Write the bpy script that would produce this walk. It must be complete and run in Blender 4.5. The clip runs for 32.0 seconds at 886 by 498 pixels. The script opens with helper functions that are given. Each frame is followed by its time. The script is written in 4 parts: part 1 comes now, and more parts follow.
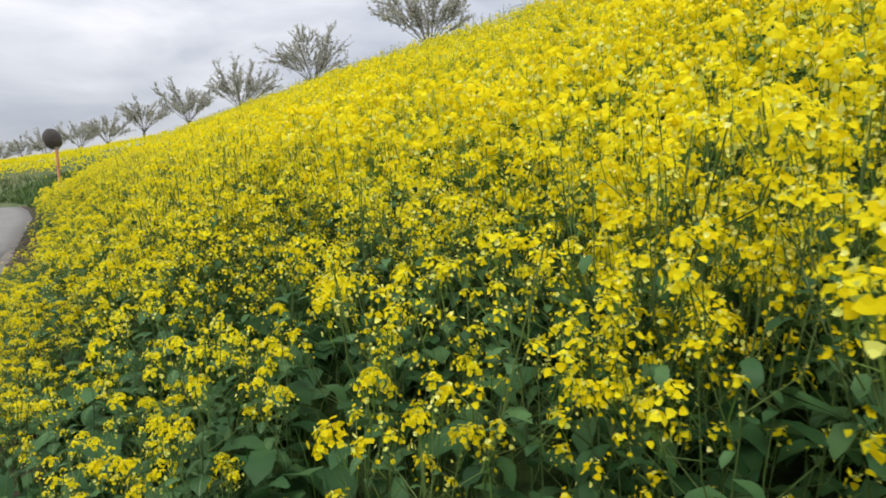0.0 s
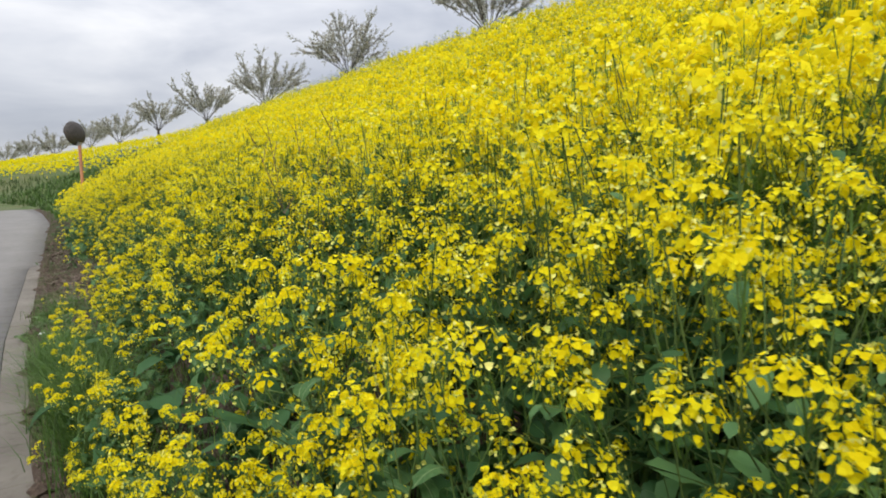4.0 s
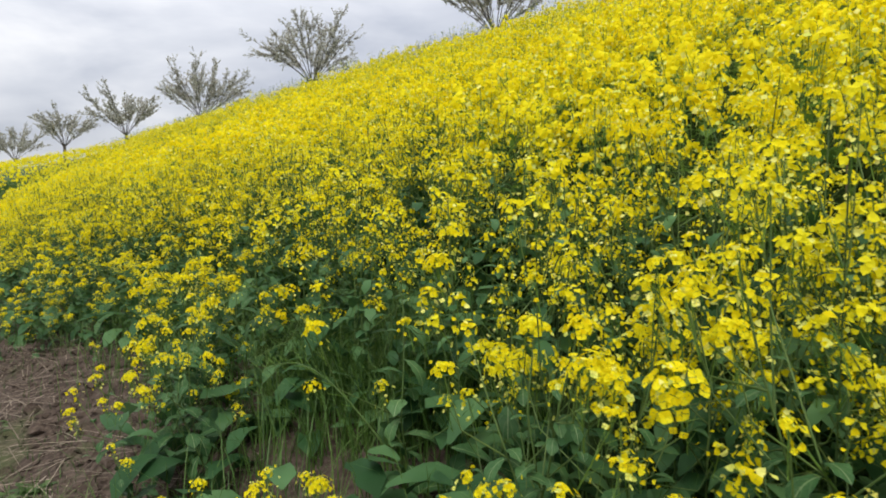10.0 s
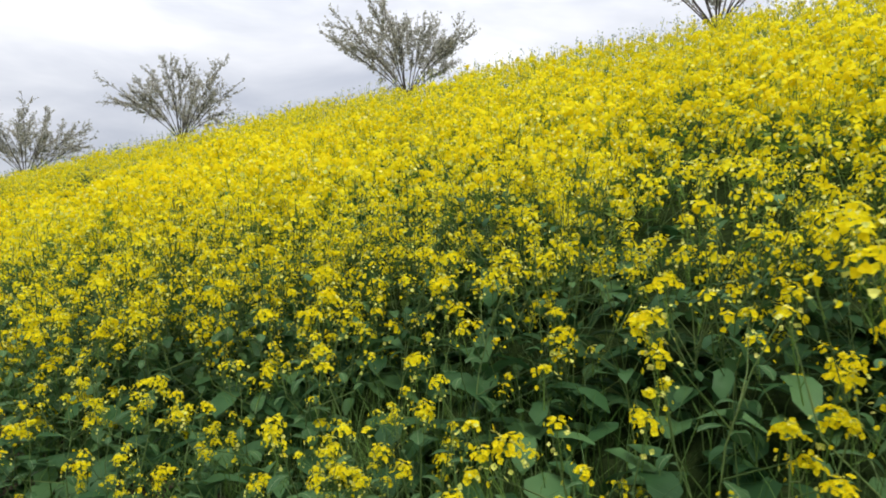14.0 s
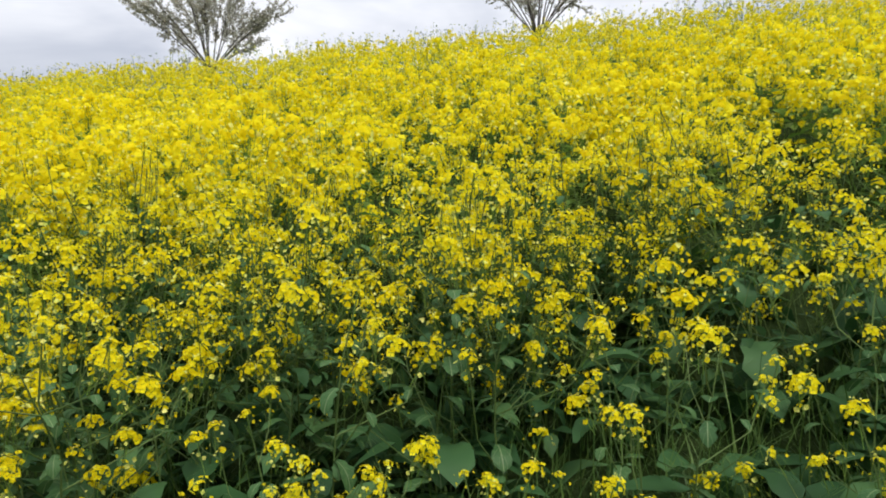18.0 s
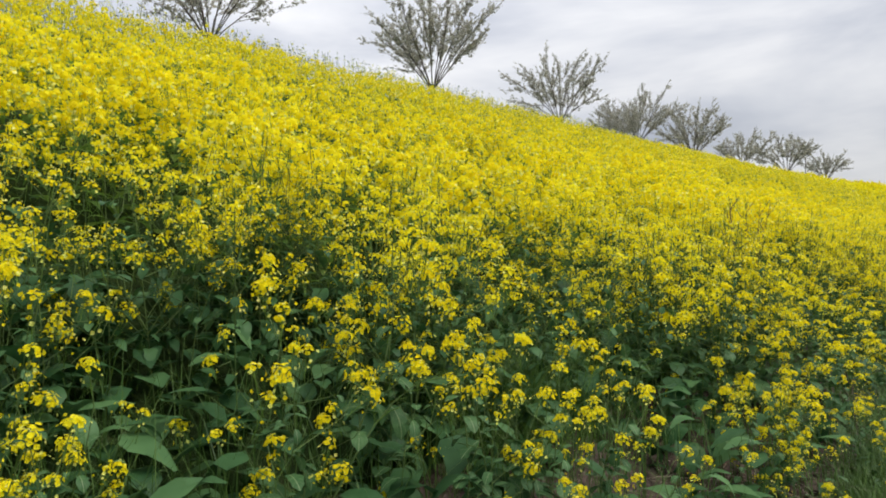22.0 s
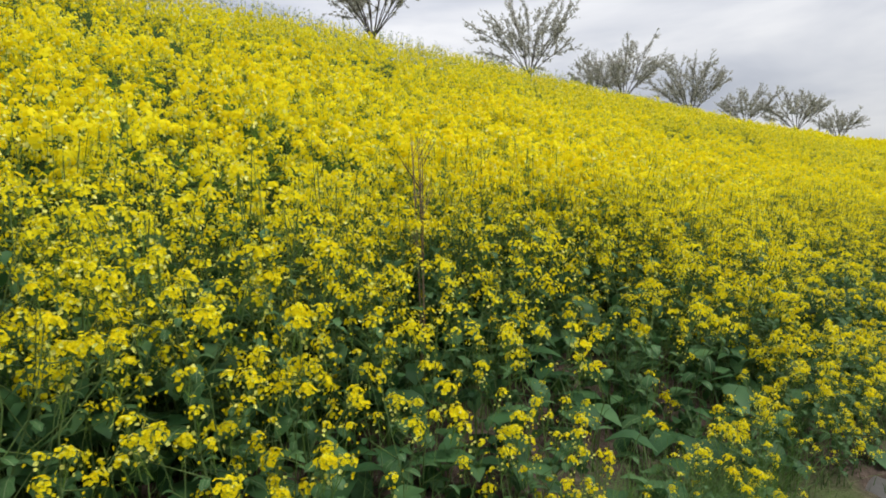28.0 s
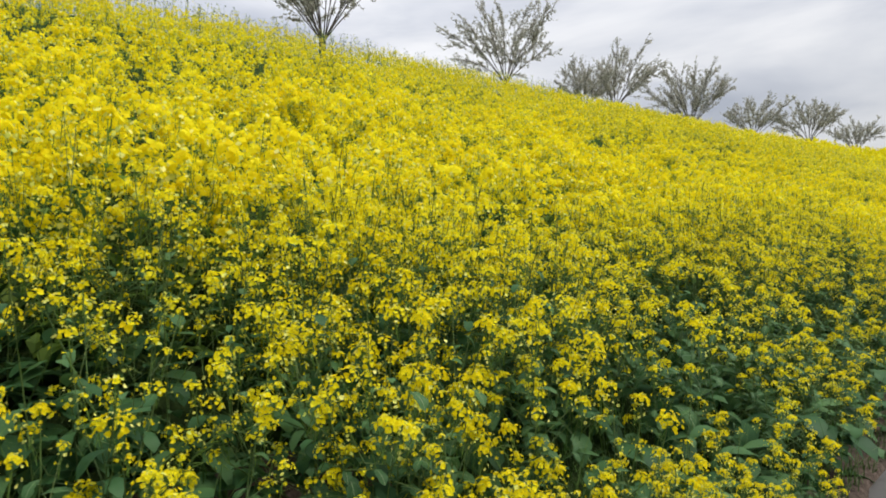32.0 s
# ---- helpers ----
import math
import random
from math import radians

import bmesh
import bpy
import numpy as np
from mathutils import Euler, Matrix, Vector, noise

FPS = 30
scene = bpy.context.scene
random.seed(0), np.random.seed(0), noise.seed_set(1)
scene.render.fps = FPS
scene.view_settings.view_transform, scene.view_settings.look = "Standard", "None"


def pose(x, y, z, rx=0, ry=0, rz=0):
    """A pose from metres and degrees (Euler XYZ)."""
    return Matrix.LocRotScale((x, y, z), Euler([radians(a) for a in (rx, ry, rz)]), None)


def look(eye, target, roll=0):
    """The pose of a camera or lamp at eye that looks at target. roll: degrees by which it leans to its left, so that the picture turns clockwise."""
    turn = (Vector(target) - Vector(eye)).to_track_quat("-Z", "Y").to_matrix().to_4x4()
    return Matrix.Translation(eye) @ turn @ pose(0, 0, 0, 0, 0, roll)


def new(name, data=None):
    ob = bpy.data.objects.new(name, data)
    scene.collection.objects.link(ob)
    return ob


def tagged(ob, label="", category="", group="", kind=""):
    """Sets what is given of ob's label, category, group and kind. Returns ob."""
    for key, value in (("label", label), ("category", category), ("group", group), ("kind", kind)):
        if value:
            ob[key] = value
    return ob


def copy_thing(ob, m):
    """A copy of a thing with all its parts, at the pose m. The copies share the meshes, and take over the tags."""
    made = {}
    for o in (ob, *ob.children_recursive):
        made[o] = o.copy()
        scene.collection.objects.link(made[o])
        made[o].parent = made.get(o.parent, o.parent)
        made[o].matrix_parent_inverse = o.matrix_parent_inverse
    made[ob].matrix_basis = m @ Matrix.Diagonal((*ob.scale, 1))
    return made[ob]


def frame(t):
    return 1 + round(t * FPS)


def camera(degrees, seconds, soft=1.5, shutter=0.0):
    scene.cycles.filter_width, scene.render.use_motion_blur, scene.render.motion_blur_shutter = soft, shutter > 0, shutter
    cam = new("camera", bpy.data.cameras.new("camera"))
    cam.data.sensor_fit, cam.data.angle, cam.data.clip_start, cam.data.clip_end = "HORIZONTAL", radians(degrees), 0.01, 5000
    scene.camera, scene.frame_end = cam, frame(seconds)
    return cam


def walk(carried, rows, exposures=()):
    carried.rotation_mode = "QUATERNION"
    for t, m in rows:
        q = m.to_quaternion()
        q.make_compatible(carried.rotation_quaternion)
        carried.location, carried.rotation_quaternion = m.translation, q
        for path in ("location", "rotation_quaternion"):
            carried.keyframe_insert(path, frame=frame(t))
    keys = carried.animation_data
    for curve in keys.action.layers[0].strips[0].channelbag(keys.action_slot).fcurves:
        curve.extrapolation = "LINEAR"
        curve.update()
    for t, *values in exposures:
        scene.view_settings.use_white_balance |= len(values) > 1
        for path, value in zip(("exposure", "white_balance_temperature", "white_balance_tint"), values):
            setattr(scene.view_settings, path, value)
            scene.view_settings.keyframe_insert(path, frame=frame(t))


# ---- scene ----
cam = camera(69.14, 32.0, soft=1.8, shutter=0.12)

# seconds, eye x y z, turn about x y z in degrees
PATH = [
    (0.0, 0.310, 2.601, 1.531, 83.21, 0.94, -35.40),
    (0.5, 0.324, 3.046, 1.522, 83.06, 0.95, -35.57),
    (1.0, 0.313, 3.487, 1.514, 83.13, 0.66, -35.76),
    (1.5, 0.276, 3.929, 1.509, 83.27, 0.66, -35.91),
    (2.0, 0.229, 4.368, 1.507, 83.49, 0.67, -35.98),
    (2.5, 0.191, 4.802, 1.506, 83.37, 0.96, -35.94),
    (3.0, 0.164, 5.229, 1.503, 83.30, 1.03, -35.88),
    (3.5, 0.132, 5.651, 1.498, 83.46, 0.82, -35.37),
    (5.5, 0.109, 7.405, 1.503, 83.13, 1.06, -34.68),
    (6.0, 0.137, 7.800, 1.498, 83.29, 1.00, -34.77),
    (6.5, 0.173, 8.189, 1.498, 83.41, 0.98, -35.19),
    (7.0, 0.203, 8.582, 1.498, 83.72, 0.96, -35.78),
    (7.5, 0.217, 8.991, 1.491, 83.80, 0.80, -36.36),
    (8.0, 0.216, 9.414, 1.484, 83.90, 0.80, -37.21),
    (8.5, 0.202, 9.840, 1.486, 84.02, 0.77, -37.86),
    (9.0, 0.192, 10.257, 1.493, 84.14, 0.79, -38.83),
    (9.5, 0.210, 10.660, 1.497, 84.38, 0.82, -40.70),
    (10.0, 0.258, 11.051, 1.500, 85.35, 0.62, -42.60),
    (10.5, 0.319, 11.429, 1.505, 87.09, 0.50, -46.11),
    (11.0, 0.369, 11.800, 1.507, 87.95, 0.50, -50.69),
    (11.5, 0.388, 12.182, 1.502, 89.41, 0.27, -53.80),
    (12.0, 0.384, 12.584, 1.498, 90.77, 0.36, -54.99),
    (12.5, 0.374, 13.004, 1.496, 91.72, 0.33, -55.45),
    (13.0, 0.367, 13.429, 1.494, 91.85, 0.33, -55.97),
    (13.5, 0.370, 13.848, 1.492, 91.72, 0.42, -56.57),
    (14.0, 0.395, 14.257, 1.490, 91.77, 0.37, -57.08),
    (14.5, 0.449, 14.650, 1.490, 91.70, 0.46, -58.06),
    (15.0, 0.516, 15.026, 1.488, 91.34, 0.52, -59.07),
    (15.5, 0.575, 15.390, 1.483, 91.15, 0.41, -60.34),
    (17.5, 0.392, 16.047, 1.498, 90.63, 0.95, -70.63),
    (18.0, 0.375, 16.127, 1.505, 91.10, 0.86, -78.42),
    (18.5, 0.326, 16.168, 1.507, 91.22, 0.68, -87.50),
    (19.0, 0.249, 16.151, 1.504, 91.41, 0.76, -97.99),
    (19.5, 0.172, 16.092, 1.502, 91.09, 0.90, -108.45),
    (20.0, 0.111, 16.040, 1.501, 90.92, 0.75, -116.41),
    (20.5, 0.065, 16.017, 1.501, 90.15, 0.81, -124.52),
    (21.0, 0.022, 15.996, 1.499, 89.93, 0.79, -130.67),
    (21.5, -0.022, 15.945, 1.493, 89.97, 0.78, -134.64),
    (22.0, -0.057, 15.858, 1.486, 90.00, 0.78, -137.17),
    (22.5, -0.061, 15.728, 1.481, 89.91, 0.77, -138.88),
    (23.0, -0.034, 15.537, 1.477, 89.60, 0.70, -141.17),
    (23.5, -0.010, 15.281, 1.478, 89.36, 0.78, -144.29),
    (24.0, -0.011, 14.972, 1.485, 88.86, 0.97, -146.33),
    (24.5, -0.027, 14.629, 1.499, 88.06, 0.91, -147.07),
    (25.0, -0.054, 14.274, 1.519, 87.78, 1.00, -147.34),
    (25.5, -0.092, 13.922, 1.542, 87.66, 0.99, -147.03),
    (27.5, -0.537, 12.699, 1.505, 86.86, 0.98, -137.43),
    (28.0, -0.569, 12.285, 1.498, 86.80, 1.01, -135.57),
    (28.5, -0.602, 11.867, 1.496, 86.90, 1.05, -134.11),
    (29.0, -0.634, 11.459, 1.497, 86.93, 1.11, -133.28),
    (29.5, -0.664, 11.076, 1.501, 87.15, 1.08, -133.05),
    (30.0, -0.682, 10.716, 1.506, 87.28, 1.03, -133.19),
    (30.5, -0.694, 10.365, 1.509, 87.59, 1.03, -133.36),
    (31.0, -0.711, 10.010, 1.509, 87.92, 1.09, -133.55),
    (31.5, -0.725, 9.646, 1.509, 88.12, 1.04, -133.65),
    (32.0, -0.724, 9.275, 1.511, 88.18, 1.10, -133.76),
]
walk(cam, [(r[0], pose(*r[1:])) for r in PATH])

# ---------------------------------------------------------------- world and light
SUN_ELEVATION, SUN_ROTATION = radians(48), radians(120)


def make_world():
    w = bpy.data.worlds.new("overcast_sky")
    scene.world = w
    w.use_nodes = True
    nt = w.node_tree
    nt.nodes.clear()
    N, L = nt.nodes.new, nt.links.new
    sky = N("ShaderNodeTexSky")
    sky.sky_type = "NISHITA"
    sky.sun_disc = False
    sky.sun_elevation, sky.sun_rotation = SUN_ELEVATION, SUN_ROTATION
    skyb = N("ShaderNodeBackground")
    skyb.inputs[1].default_value = 0.1
    L(sky.outputs[0], skyb.inputs[0])
    tc = N("ShaderNodeTexCoord")
    mp = N("ShaderNodeMapping")
    mp.inputs["Scale"].default_value = (1.0, 1.0, 3.2)
    L(tc.outputs["Generated"], mp.inputs[0])
    n1 = N("ShaderNodeTexNoise")
    n1.inputs["Scale"].default_value = 2.6
    n1.inputs["Detail"].default_value = 5
    n1.inputs["Roughness"].default_value = 0.52
    n1.inputs["Distortion"].default_value = 0.3
    L(mp.outputs[0], n1.inputs["Vector"])
    ramp = N("ShaderNodeValToRGB")
    e = ramp.color_ramp.elements
    e[0].position, e[0].color = 0.34, (0.5, 0.53, 0.61, 1)
    e[1].position, e[1].color = 0.68, (0.95, 0.95, 0.97, 1)
    m = ramp.color_ramp.elements.new(0.5)
    m.color = (0.7, 0.72, 0.78, 1)
    L(n1.outputs[0], ramp.inputs[0])
    cb = N("ShaderNodeBackground")
    L(ramp.outputs[0], cb.inputs[0])
    # an overcast sky is about three times as bright overhead as at the horizon
    sep = N("ShaderNodeSeparateXYZ")
    L(tc.outputs["Generated"], sep.inputs[0])
    up = N("ShaderNodeMath")
    up.operation, up.use_clamp = "MAXIMUM", False
    L(sep.outputs[2], up.inputs[0])
    up.inputs[1].default_value = 0.0
    grad = N("ShaderNodeMath")
    grad.operation = "MULTIPLY_ADD"
    L(up.outputs[0], grad.inputs[0])
    grad.inputs[1].default_value, grad.inputs[2].default_value = 1.3, 0.78
    side = N("ShaderNodeMath")
    side.operation = "MULTIPLY_ADD"
    L(sep.outputs[1], side.inputs[0])
    side.inputs[1].default_value, side.inputs[2].default_value = 0.14, 1.0
    both = N("ShaderNodeMath")
    both.operation = "MULTIPLY"
    L(grad.outputs[0], both.inputs[0])
    L(side.outputs[0], both.inputs[1])
    L(both.outputs[0], cb.inputs[1])
    mix = N("ShaderNodeMixShader")
    mix.inputs[0].default_value = 0.9
    L(skyb.outputs[0], mix.inputs[1])
    L(cb.outputs[0], mix.inputs[2])
    out = N("ShaderNodeOutputWorld")
    L(mix.outputs[0], out.inputs[0])


make_world()
sun = new("sun", bpy.data.lights.new("sun", "SUN"))
sun.data.energy, sun.data.angle, sun.data.color = 2.7, radians(25), (1.0, 0.96, 0.9)
sun.matrix_world = look((-20, 10, 40), (-20 + math.cos(radians(48)) * 15, 10 + 8, 40 - 19))


# ---------------------------------------------------------------- materials
def material(name):
    m = bpy.data.materials.new(name)
    m.use_nodes = True
    nt = m.node_tree
    return m, nt, nt.nodes["Principled BSDF"], nt.nodes["Material Output"]


def noise_node(nt, scale, detail=4, rough=0.55, coords=None):
    n = nt.nodes.new("ShaderNodeTexNoise")
    n.inputs["Scale"].default_value = scale
    n.inputs["Detail"].default_value = detail
    n.inputs["Roughness"].default_value = rough
    if coords is None:
        tc = nt.nodes.new("ShaderNodeNewGeometry")
        coords = tc.outputs["Position"]
    nt.links.new(coords, n.inputs["Vector"])
    return n


def ramp_node(nt, fac, stops):
    r = nt.nodes.new("ShaderNodeValToRGB")
    els = r.color_ramp.elements
    while len(els) < len(stops):
        els.new(0.5)
    for el, (p, c) in zip(els, stops):
        el.position, el.color = p, (*c, 1)
    nt.links.new(fac, r.inputs[0])
    return r


def mix_color(nt, fac, a, b, mode="MIX"):
    n = nt.nodes.new("ShaderNodeMix")
    n.data_type, n.blend_type = "RGBA", mode
    for sock, v in ((n.inputs[0], fac), (n.inputs[6], a), (n.inputs[7], b)):
        if isinstance(v, (int, float)):
            sock.default_value = v
        elif isinstance(v, tuple):
            sock.default_value = (*v, 1)
        else:
            nt.links.new(v, sock)
    return n.outputs[2]


def bump(nt, bsdf, height, strength, dist):
    b = nt.nodes.new("ShaderNodeBump")
    b.inputs["Strength"].default_value, b.inputs["Distance"].default_value = strength, dist
    nt.links.new(height, b.inputs["Height"])
    nt.links.new(b.outputs[0], bsdf.inputs["Normal"])


def plant_material(name, dark, mid, light, translucency, rough, scale=1.2, sheen=0.3):
    """Leaf-like: colour varies by piece and by place; part of the light passes through."""
    m, nt, p, out = material(name)
    geo = nt.nodes.new("ShaderNodeNewGeometry")
    n = noise_node(nt, scale, 3, 0.6, geo.outputs["Position"])
    add = nt.nodes.new("ShaderNodeMath")
    add.operation = "MULTIPLY_ADD"
    nt.links.new(geo.outputs["Random Per Island"], add.inputs[0])
    add.inputs[1].default_value = 0.55
    nt.links.new(n.outputs[0], add.inputs[2])
    sub = nt.nodes.new("ShaderNodeMath")
    sub.operation = "SUBTRACT"
    nt.links.new(add.outputs[0], sub.inputs[0])
    sub.inputs[1].default_value = 0.27
    col = ramp_node(nt, sub.outputs[0], [(0.22, dark), (0.5, mid), (0.8, light)])
    nt.links.new(col.outputs[0], p.inputs["Base Color"])
    p.inputs["Roughness"].default_value = rough
    p.inputs["Specular IOR Level"].default_value = sheen
    tr = nt.nodes.new("ShaderNodeBsdfTranslucent")
    nt.links.new(col.outputs[0], tr.inputs[0])
    mix = nt.nodes.new("ShaderNodeMixShader")
    mix.inputs[0].default_value = translucency
    nt.links.new(p.outputs[0], mix.inputs[1])
    nt.links.new(tr.outputs[0], mix.inputs[2])
    nt.links.new(mix.outputs[0], out.inputs[0])
    return m


PETAL = plant_material("canola_petal", (0.795, 0.639, 0.007), (0.873, 0.757, 0.012), (0.92, 0.84, 0.029), 0.5, 0.6, 1.5, 0.05)
BUD = plant_material("canola_bud", (0.5, 0.56, 0.1), (0.68, 0.69, 0.14), (0.84, 0.8, 0.24), 0.3, 0.6, 4, 0.2)
LEAF = plant_material("canola_leaf", (0.023, 0.068, 0.022), (0.044, 0.112, 0.038), (0.094, 0.192, 0.069), 0.24, 0.55, 2.5, 0.2)


def leaf_blade_material():
    """The same leaf seen close: pale midrib and side veins, laid out along the blade."""
    m = LEAF.copy()
    m.name = "canola_leaf_veined"
    nt = m.node_tree
    N, L = nt.nodes.new, nt.links.new
    col = [n for n in nt.nodes if n.type == "VALTORGB"][0]
    bsdf = nt.nodes["Principled BSDF"]
    tr = [n for n in nt.nodes if n.type == "BSDF_TRANSLUCENT"][0]
    tc, sep = N("ShaderNodeTexCoord"), N("ShaderNodeSeparateXYZ")
    L(tc.outputs["Object"], sep.inputs[0])

    def op(kind, a, b=None):
        n = N("ShaderNodeMath")
        n.operation = kind
        for s, v in zip(n.inputs, (a, b)):
            if isinstance(v, (int, float)):
                s.default_value = v
            elif v is not None:
                L(v, s)
        return n.outputs[0]

    ay = op("ABSOLUTE", sep.outputs[1])
    rib = op("LESS_THAN", ay, 0.014)
    vein = op("LESS_THAN", op("FRACT", op("MULTIPLY", op("SUBTRACT", sep.outputs[0], op("MULTIPLY", ay, 0.9)), 7.0)), 0.09)
    fac = op("MAXIMUM", op("MULTIPLY", rib, 0.75), op("MULTIPLY", vein, 0.3))
    blotch = noise_node(nt, 9.0, 4, 0.6, tc.outputs["Object"])
    shade = ramp_node(nt, blotch.outputs[0], [(0.3, (0.7, 0.75, 0.7)), (0.7, (1.2, 1.15, 1.1))])
    base = mix_color(nt, 1.0, col.outputs[0], shade.outputs[0], "MULTIPLY")
    out = mix_color(nt, fac, base, (0.2, 0.27, 0.13))
    L(out, bsdf.inputs["Base Color"])
    L(out, tr.inputs[0])
    return m


LEAF_NEAR = leaf_blade_material()
STEM = plant_material("canola_stem", (0.06, 0.105, 0.03), (0.095, 0.16, 0.042), (0.15, 0.22, 0.065), 0.2, 0.5, 3.0, 0.3)
SHOOT = plant_material("canola_shoot", (0.085, 0.17, 0.032), (0.14, 0.25, 0.048), (0.22, 0.33, 0.07), 0.45, 0.55, 2.0, 0.2)
GRASS = plant_material("grass_blade", (0.04, 0.09, 0.016), (0.07, 0.145, 0.026), (0.12, 0.2, 0.045), 0.25, 0.5, 2.0, 0.3)
TWIGLEAF = plant_material("cherry_leaf", (0.3, 0.3, 0.24), (0.44, 0.44, 0.36), (0.6, 0.57, 0.5), 0.5, 0.6, 1.0, 0.2)
WEED = plant_material("weed_leaf", (0.05, 0.095, 0.028), (0.085, 0.15, 0.045), (0.13, 0.21, 0.07), 0.3, 0.55, 5.0, 0.2)
HEDGE = plant_material("hedge_leaf", (0.035, 0.065, 0.02), (0.06, 0.1, 0.03), (0.09, 0.14, 0.045), 0.2, 0.6, 0.4, 0.2)
STRAW = plant_material("dry_stalk", (0.12, 0.092, 0.07), (0.2, 0.16, 0.12), (0.31, 0.255, 0.195), 0.05, 0.8, 3.0, 0.1)


def soil_material():
    m, nt, p, out = material("soil")
    big = noise_node(nt, 0.9, 4)
    fine = noise_node(nt, 28, 6, 0.65)
    crumbs = noise_node(nt, 9, 5, 0.7)
    base = ramp_node(nt, fine.outputs[0], [(0.3, (0.035, 0.026, 0.02)), (0.55, (0.085, 0.063, 0.049)), (0.78, (0.17, 0.133, 0.107))])
    green = ramp_node(nt, crumbs.outputs[0], [(0.35, (0.045, 0.07, 0.02)), (0.7, (0.1, 0.13, 0.045))])
    f = ramp_node(nt, big.outputs[0], [(0.56, (0, 0, 0)), (0.68, (0.8, 0.8, 0.8))])
    nt.links.new(mix_color(nt, f.outputs[0], base.outputs[0], green.outputs[0]), p.inputs["Base Color"])
    p.inputs["Roughness"].default_value = 0.95
    p.inputs["Specular IOR Level"].default_value = 0.1
    bump(nt, p, crumbs.outputs[0], 1.0, 0.05)
    return m


def turf_material():
    m, nt, p, out = material("turf")
    big = noise_node(nt, 0.25, 4)
    fine = noise_node(nt, 30, 5, 0.7)
    a = ramp_node(nt, fine.outputs[0], [(0.3, (0.04, 0.065, 0.018)), (0.6, (0.085, 0.13, 0.035)), (0.8, (0.14, 0.17, 0.06))])
    f = ramp_node(nt, big.outputs[0], [(0.4, (0, 0, 0)), (0.7, (0.7, 0.7, 0.7))])
    nt.links.new(mix_color(nt, f.outputs[0], a.outputs[0], (0.14, 0.13, 0.06)), p.inputs["Base Color"])
    p.inputs["Roughness"].default_value = 0.95
    bump(nt, p, fine.outputs[0], 0.8, 0.05)
    return m


def concrete_material(name, lo, mid, hi, scale=1.0):
    m, nt, p, out = material(name)
    big = noise_node(nt, 0.7 * scale, 5, 0.6)
    fine = noise_node(nt, 140, 4, 0.7)
    spots = noise_node(nt, 7 * scale, 4, 0.65)
    c1 = ramp_node(nt, big.outputs[0], [(0.3, lo), (0.55, mid), (0.75, hi)])
    c2 = mix_color(nt, 0.35, c1.outputs[0], fine.outputs["Color"], "OVERLAY")
    d = ramp_node(nt, spots.outputs[0], [(0.28, (0.62, 0.59, 0.55)), (0.48, (1, 1, 1))])
    c3 = mix_color(nt, 0.75, c2, c1.outputs[0])
    nt.links.new(mix_color(nt, 0.8, c3, d.outputs[0], "MULTIPLY"), p.inputs["Base Color"])
    p.inputs["Roughness"].default_value = 0.82
    bump(nt, p, fine.outputs[0], 0.4, 0.006)
    return m


# green-brown floor of the stand, with the plants' shade darkened into its colour
def shaded_floor_material():
    m, nt, p, out = material("shaded_crop_floor")
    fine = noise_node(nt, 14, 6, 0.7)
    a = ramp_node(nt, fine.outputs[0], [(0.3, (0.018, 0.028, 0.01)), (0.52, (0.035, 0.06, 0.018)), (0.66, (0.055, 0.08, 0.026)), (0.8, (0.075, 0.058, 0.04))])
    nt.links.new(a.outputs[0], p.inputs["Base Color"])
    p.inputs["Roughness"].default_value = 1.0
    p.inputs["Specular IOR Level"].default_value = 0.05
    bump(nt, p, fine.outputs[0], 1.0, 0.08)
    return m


SOIL, TURF, SHADED_FLOOR = soil_material(), turf_material(), shaded_floor_material()
PAVING = concrete_material("worn_concrete", (0.162, 0.154, 0.146), (0.19, 0.182, 0.173), (0.22, 0.211, 0.201))


def greyed(mat):
    """Darker, bluer paving towards -y: sky sheen and exposure put into the colour."""
    nt = mat.node_tree
    p = nt.nodes["Principled BSDF"]
    col = p.inputs["Base Color"].links[0].from_socket
    geo, sep, rng_y = nt.nodes.new("ShaderNodeNewGeometry"), nt.nodes.new("ShaderNodeSeparateXYZ"), nt.nodes.new("ShaderNodeMapRange")
    nt.links.new(geo.outputs["Position"], sep.inputs[0])
    nt.links.new(sep.outputs[1], rng_y.inputs["Value"])
    rng_y.inputs["From Min"].default_value, rng_y.inputs["From Max"].default_value = -16.0, 6.0
    # far-end tone, the light's falloff multiplied into the paving colour
    bare = mix_color(nt, 1.0, col, (0.55, 0.57, 0.61), "MULTIPLY")
    nt.links.new(mix_color(nt, rng_y.outputs[0], bare, col), p.inputs["Base Color"])


greyed(PAVING)
GUTTER = concrete_material("gutter_concrete", (0.105, 0.092, 0.076), (0.16, 0.144, 0.12), (0.205, 0.187, 0.16), 2.0)


def plain(name, color, rough=0.5, metal=0.0, var=0.25, scale=12):
    m, nt, p, out = material(name)
    n = noise_node(nt, scale, 5, 0.6)
    lo = tuple(c * (1 - var) for c in color)
    hi = tuple(min(1, c * (1 + var)) for c in color)
    c = ramp_node(nt, n.outputs[0], [(0.3, lo), (0.7, hi)])
    nt.links.new(c.outputs[0], p.inputs["Base Color"])
    p.inputs["Roughness"].default_value, p.inputs["Metallic"].default_value = rough, metal
    return m


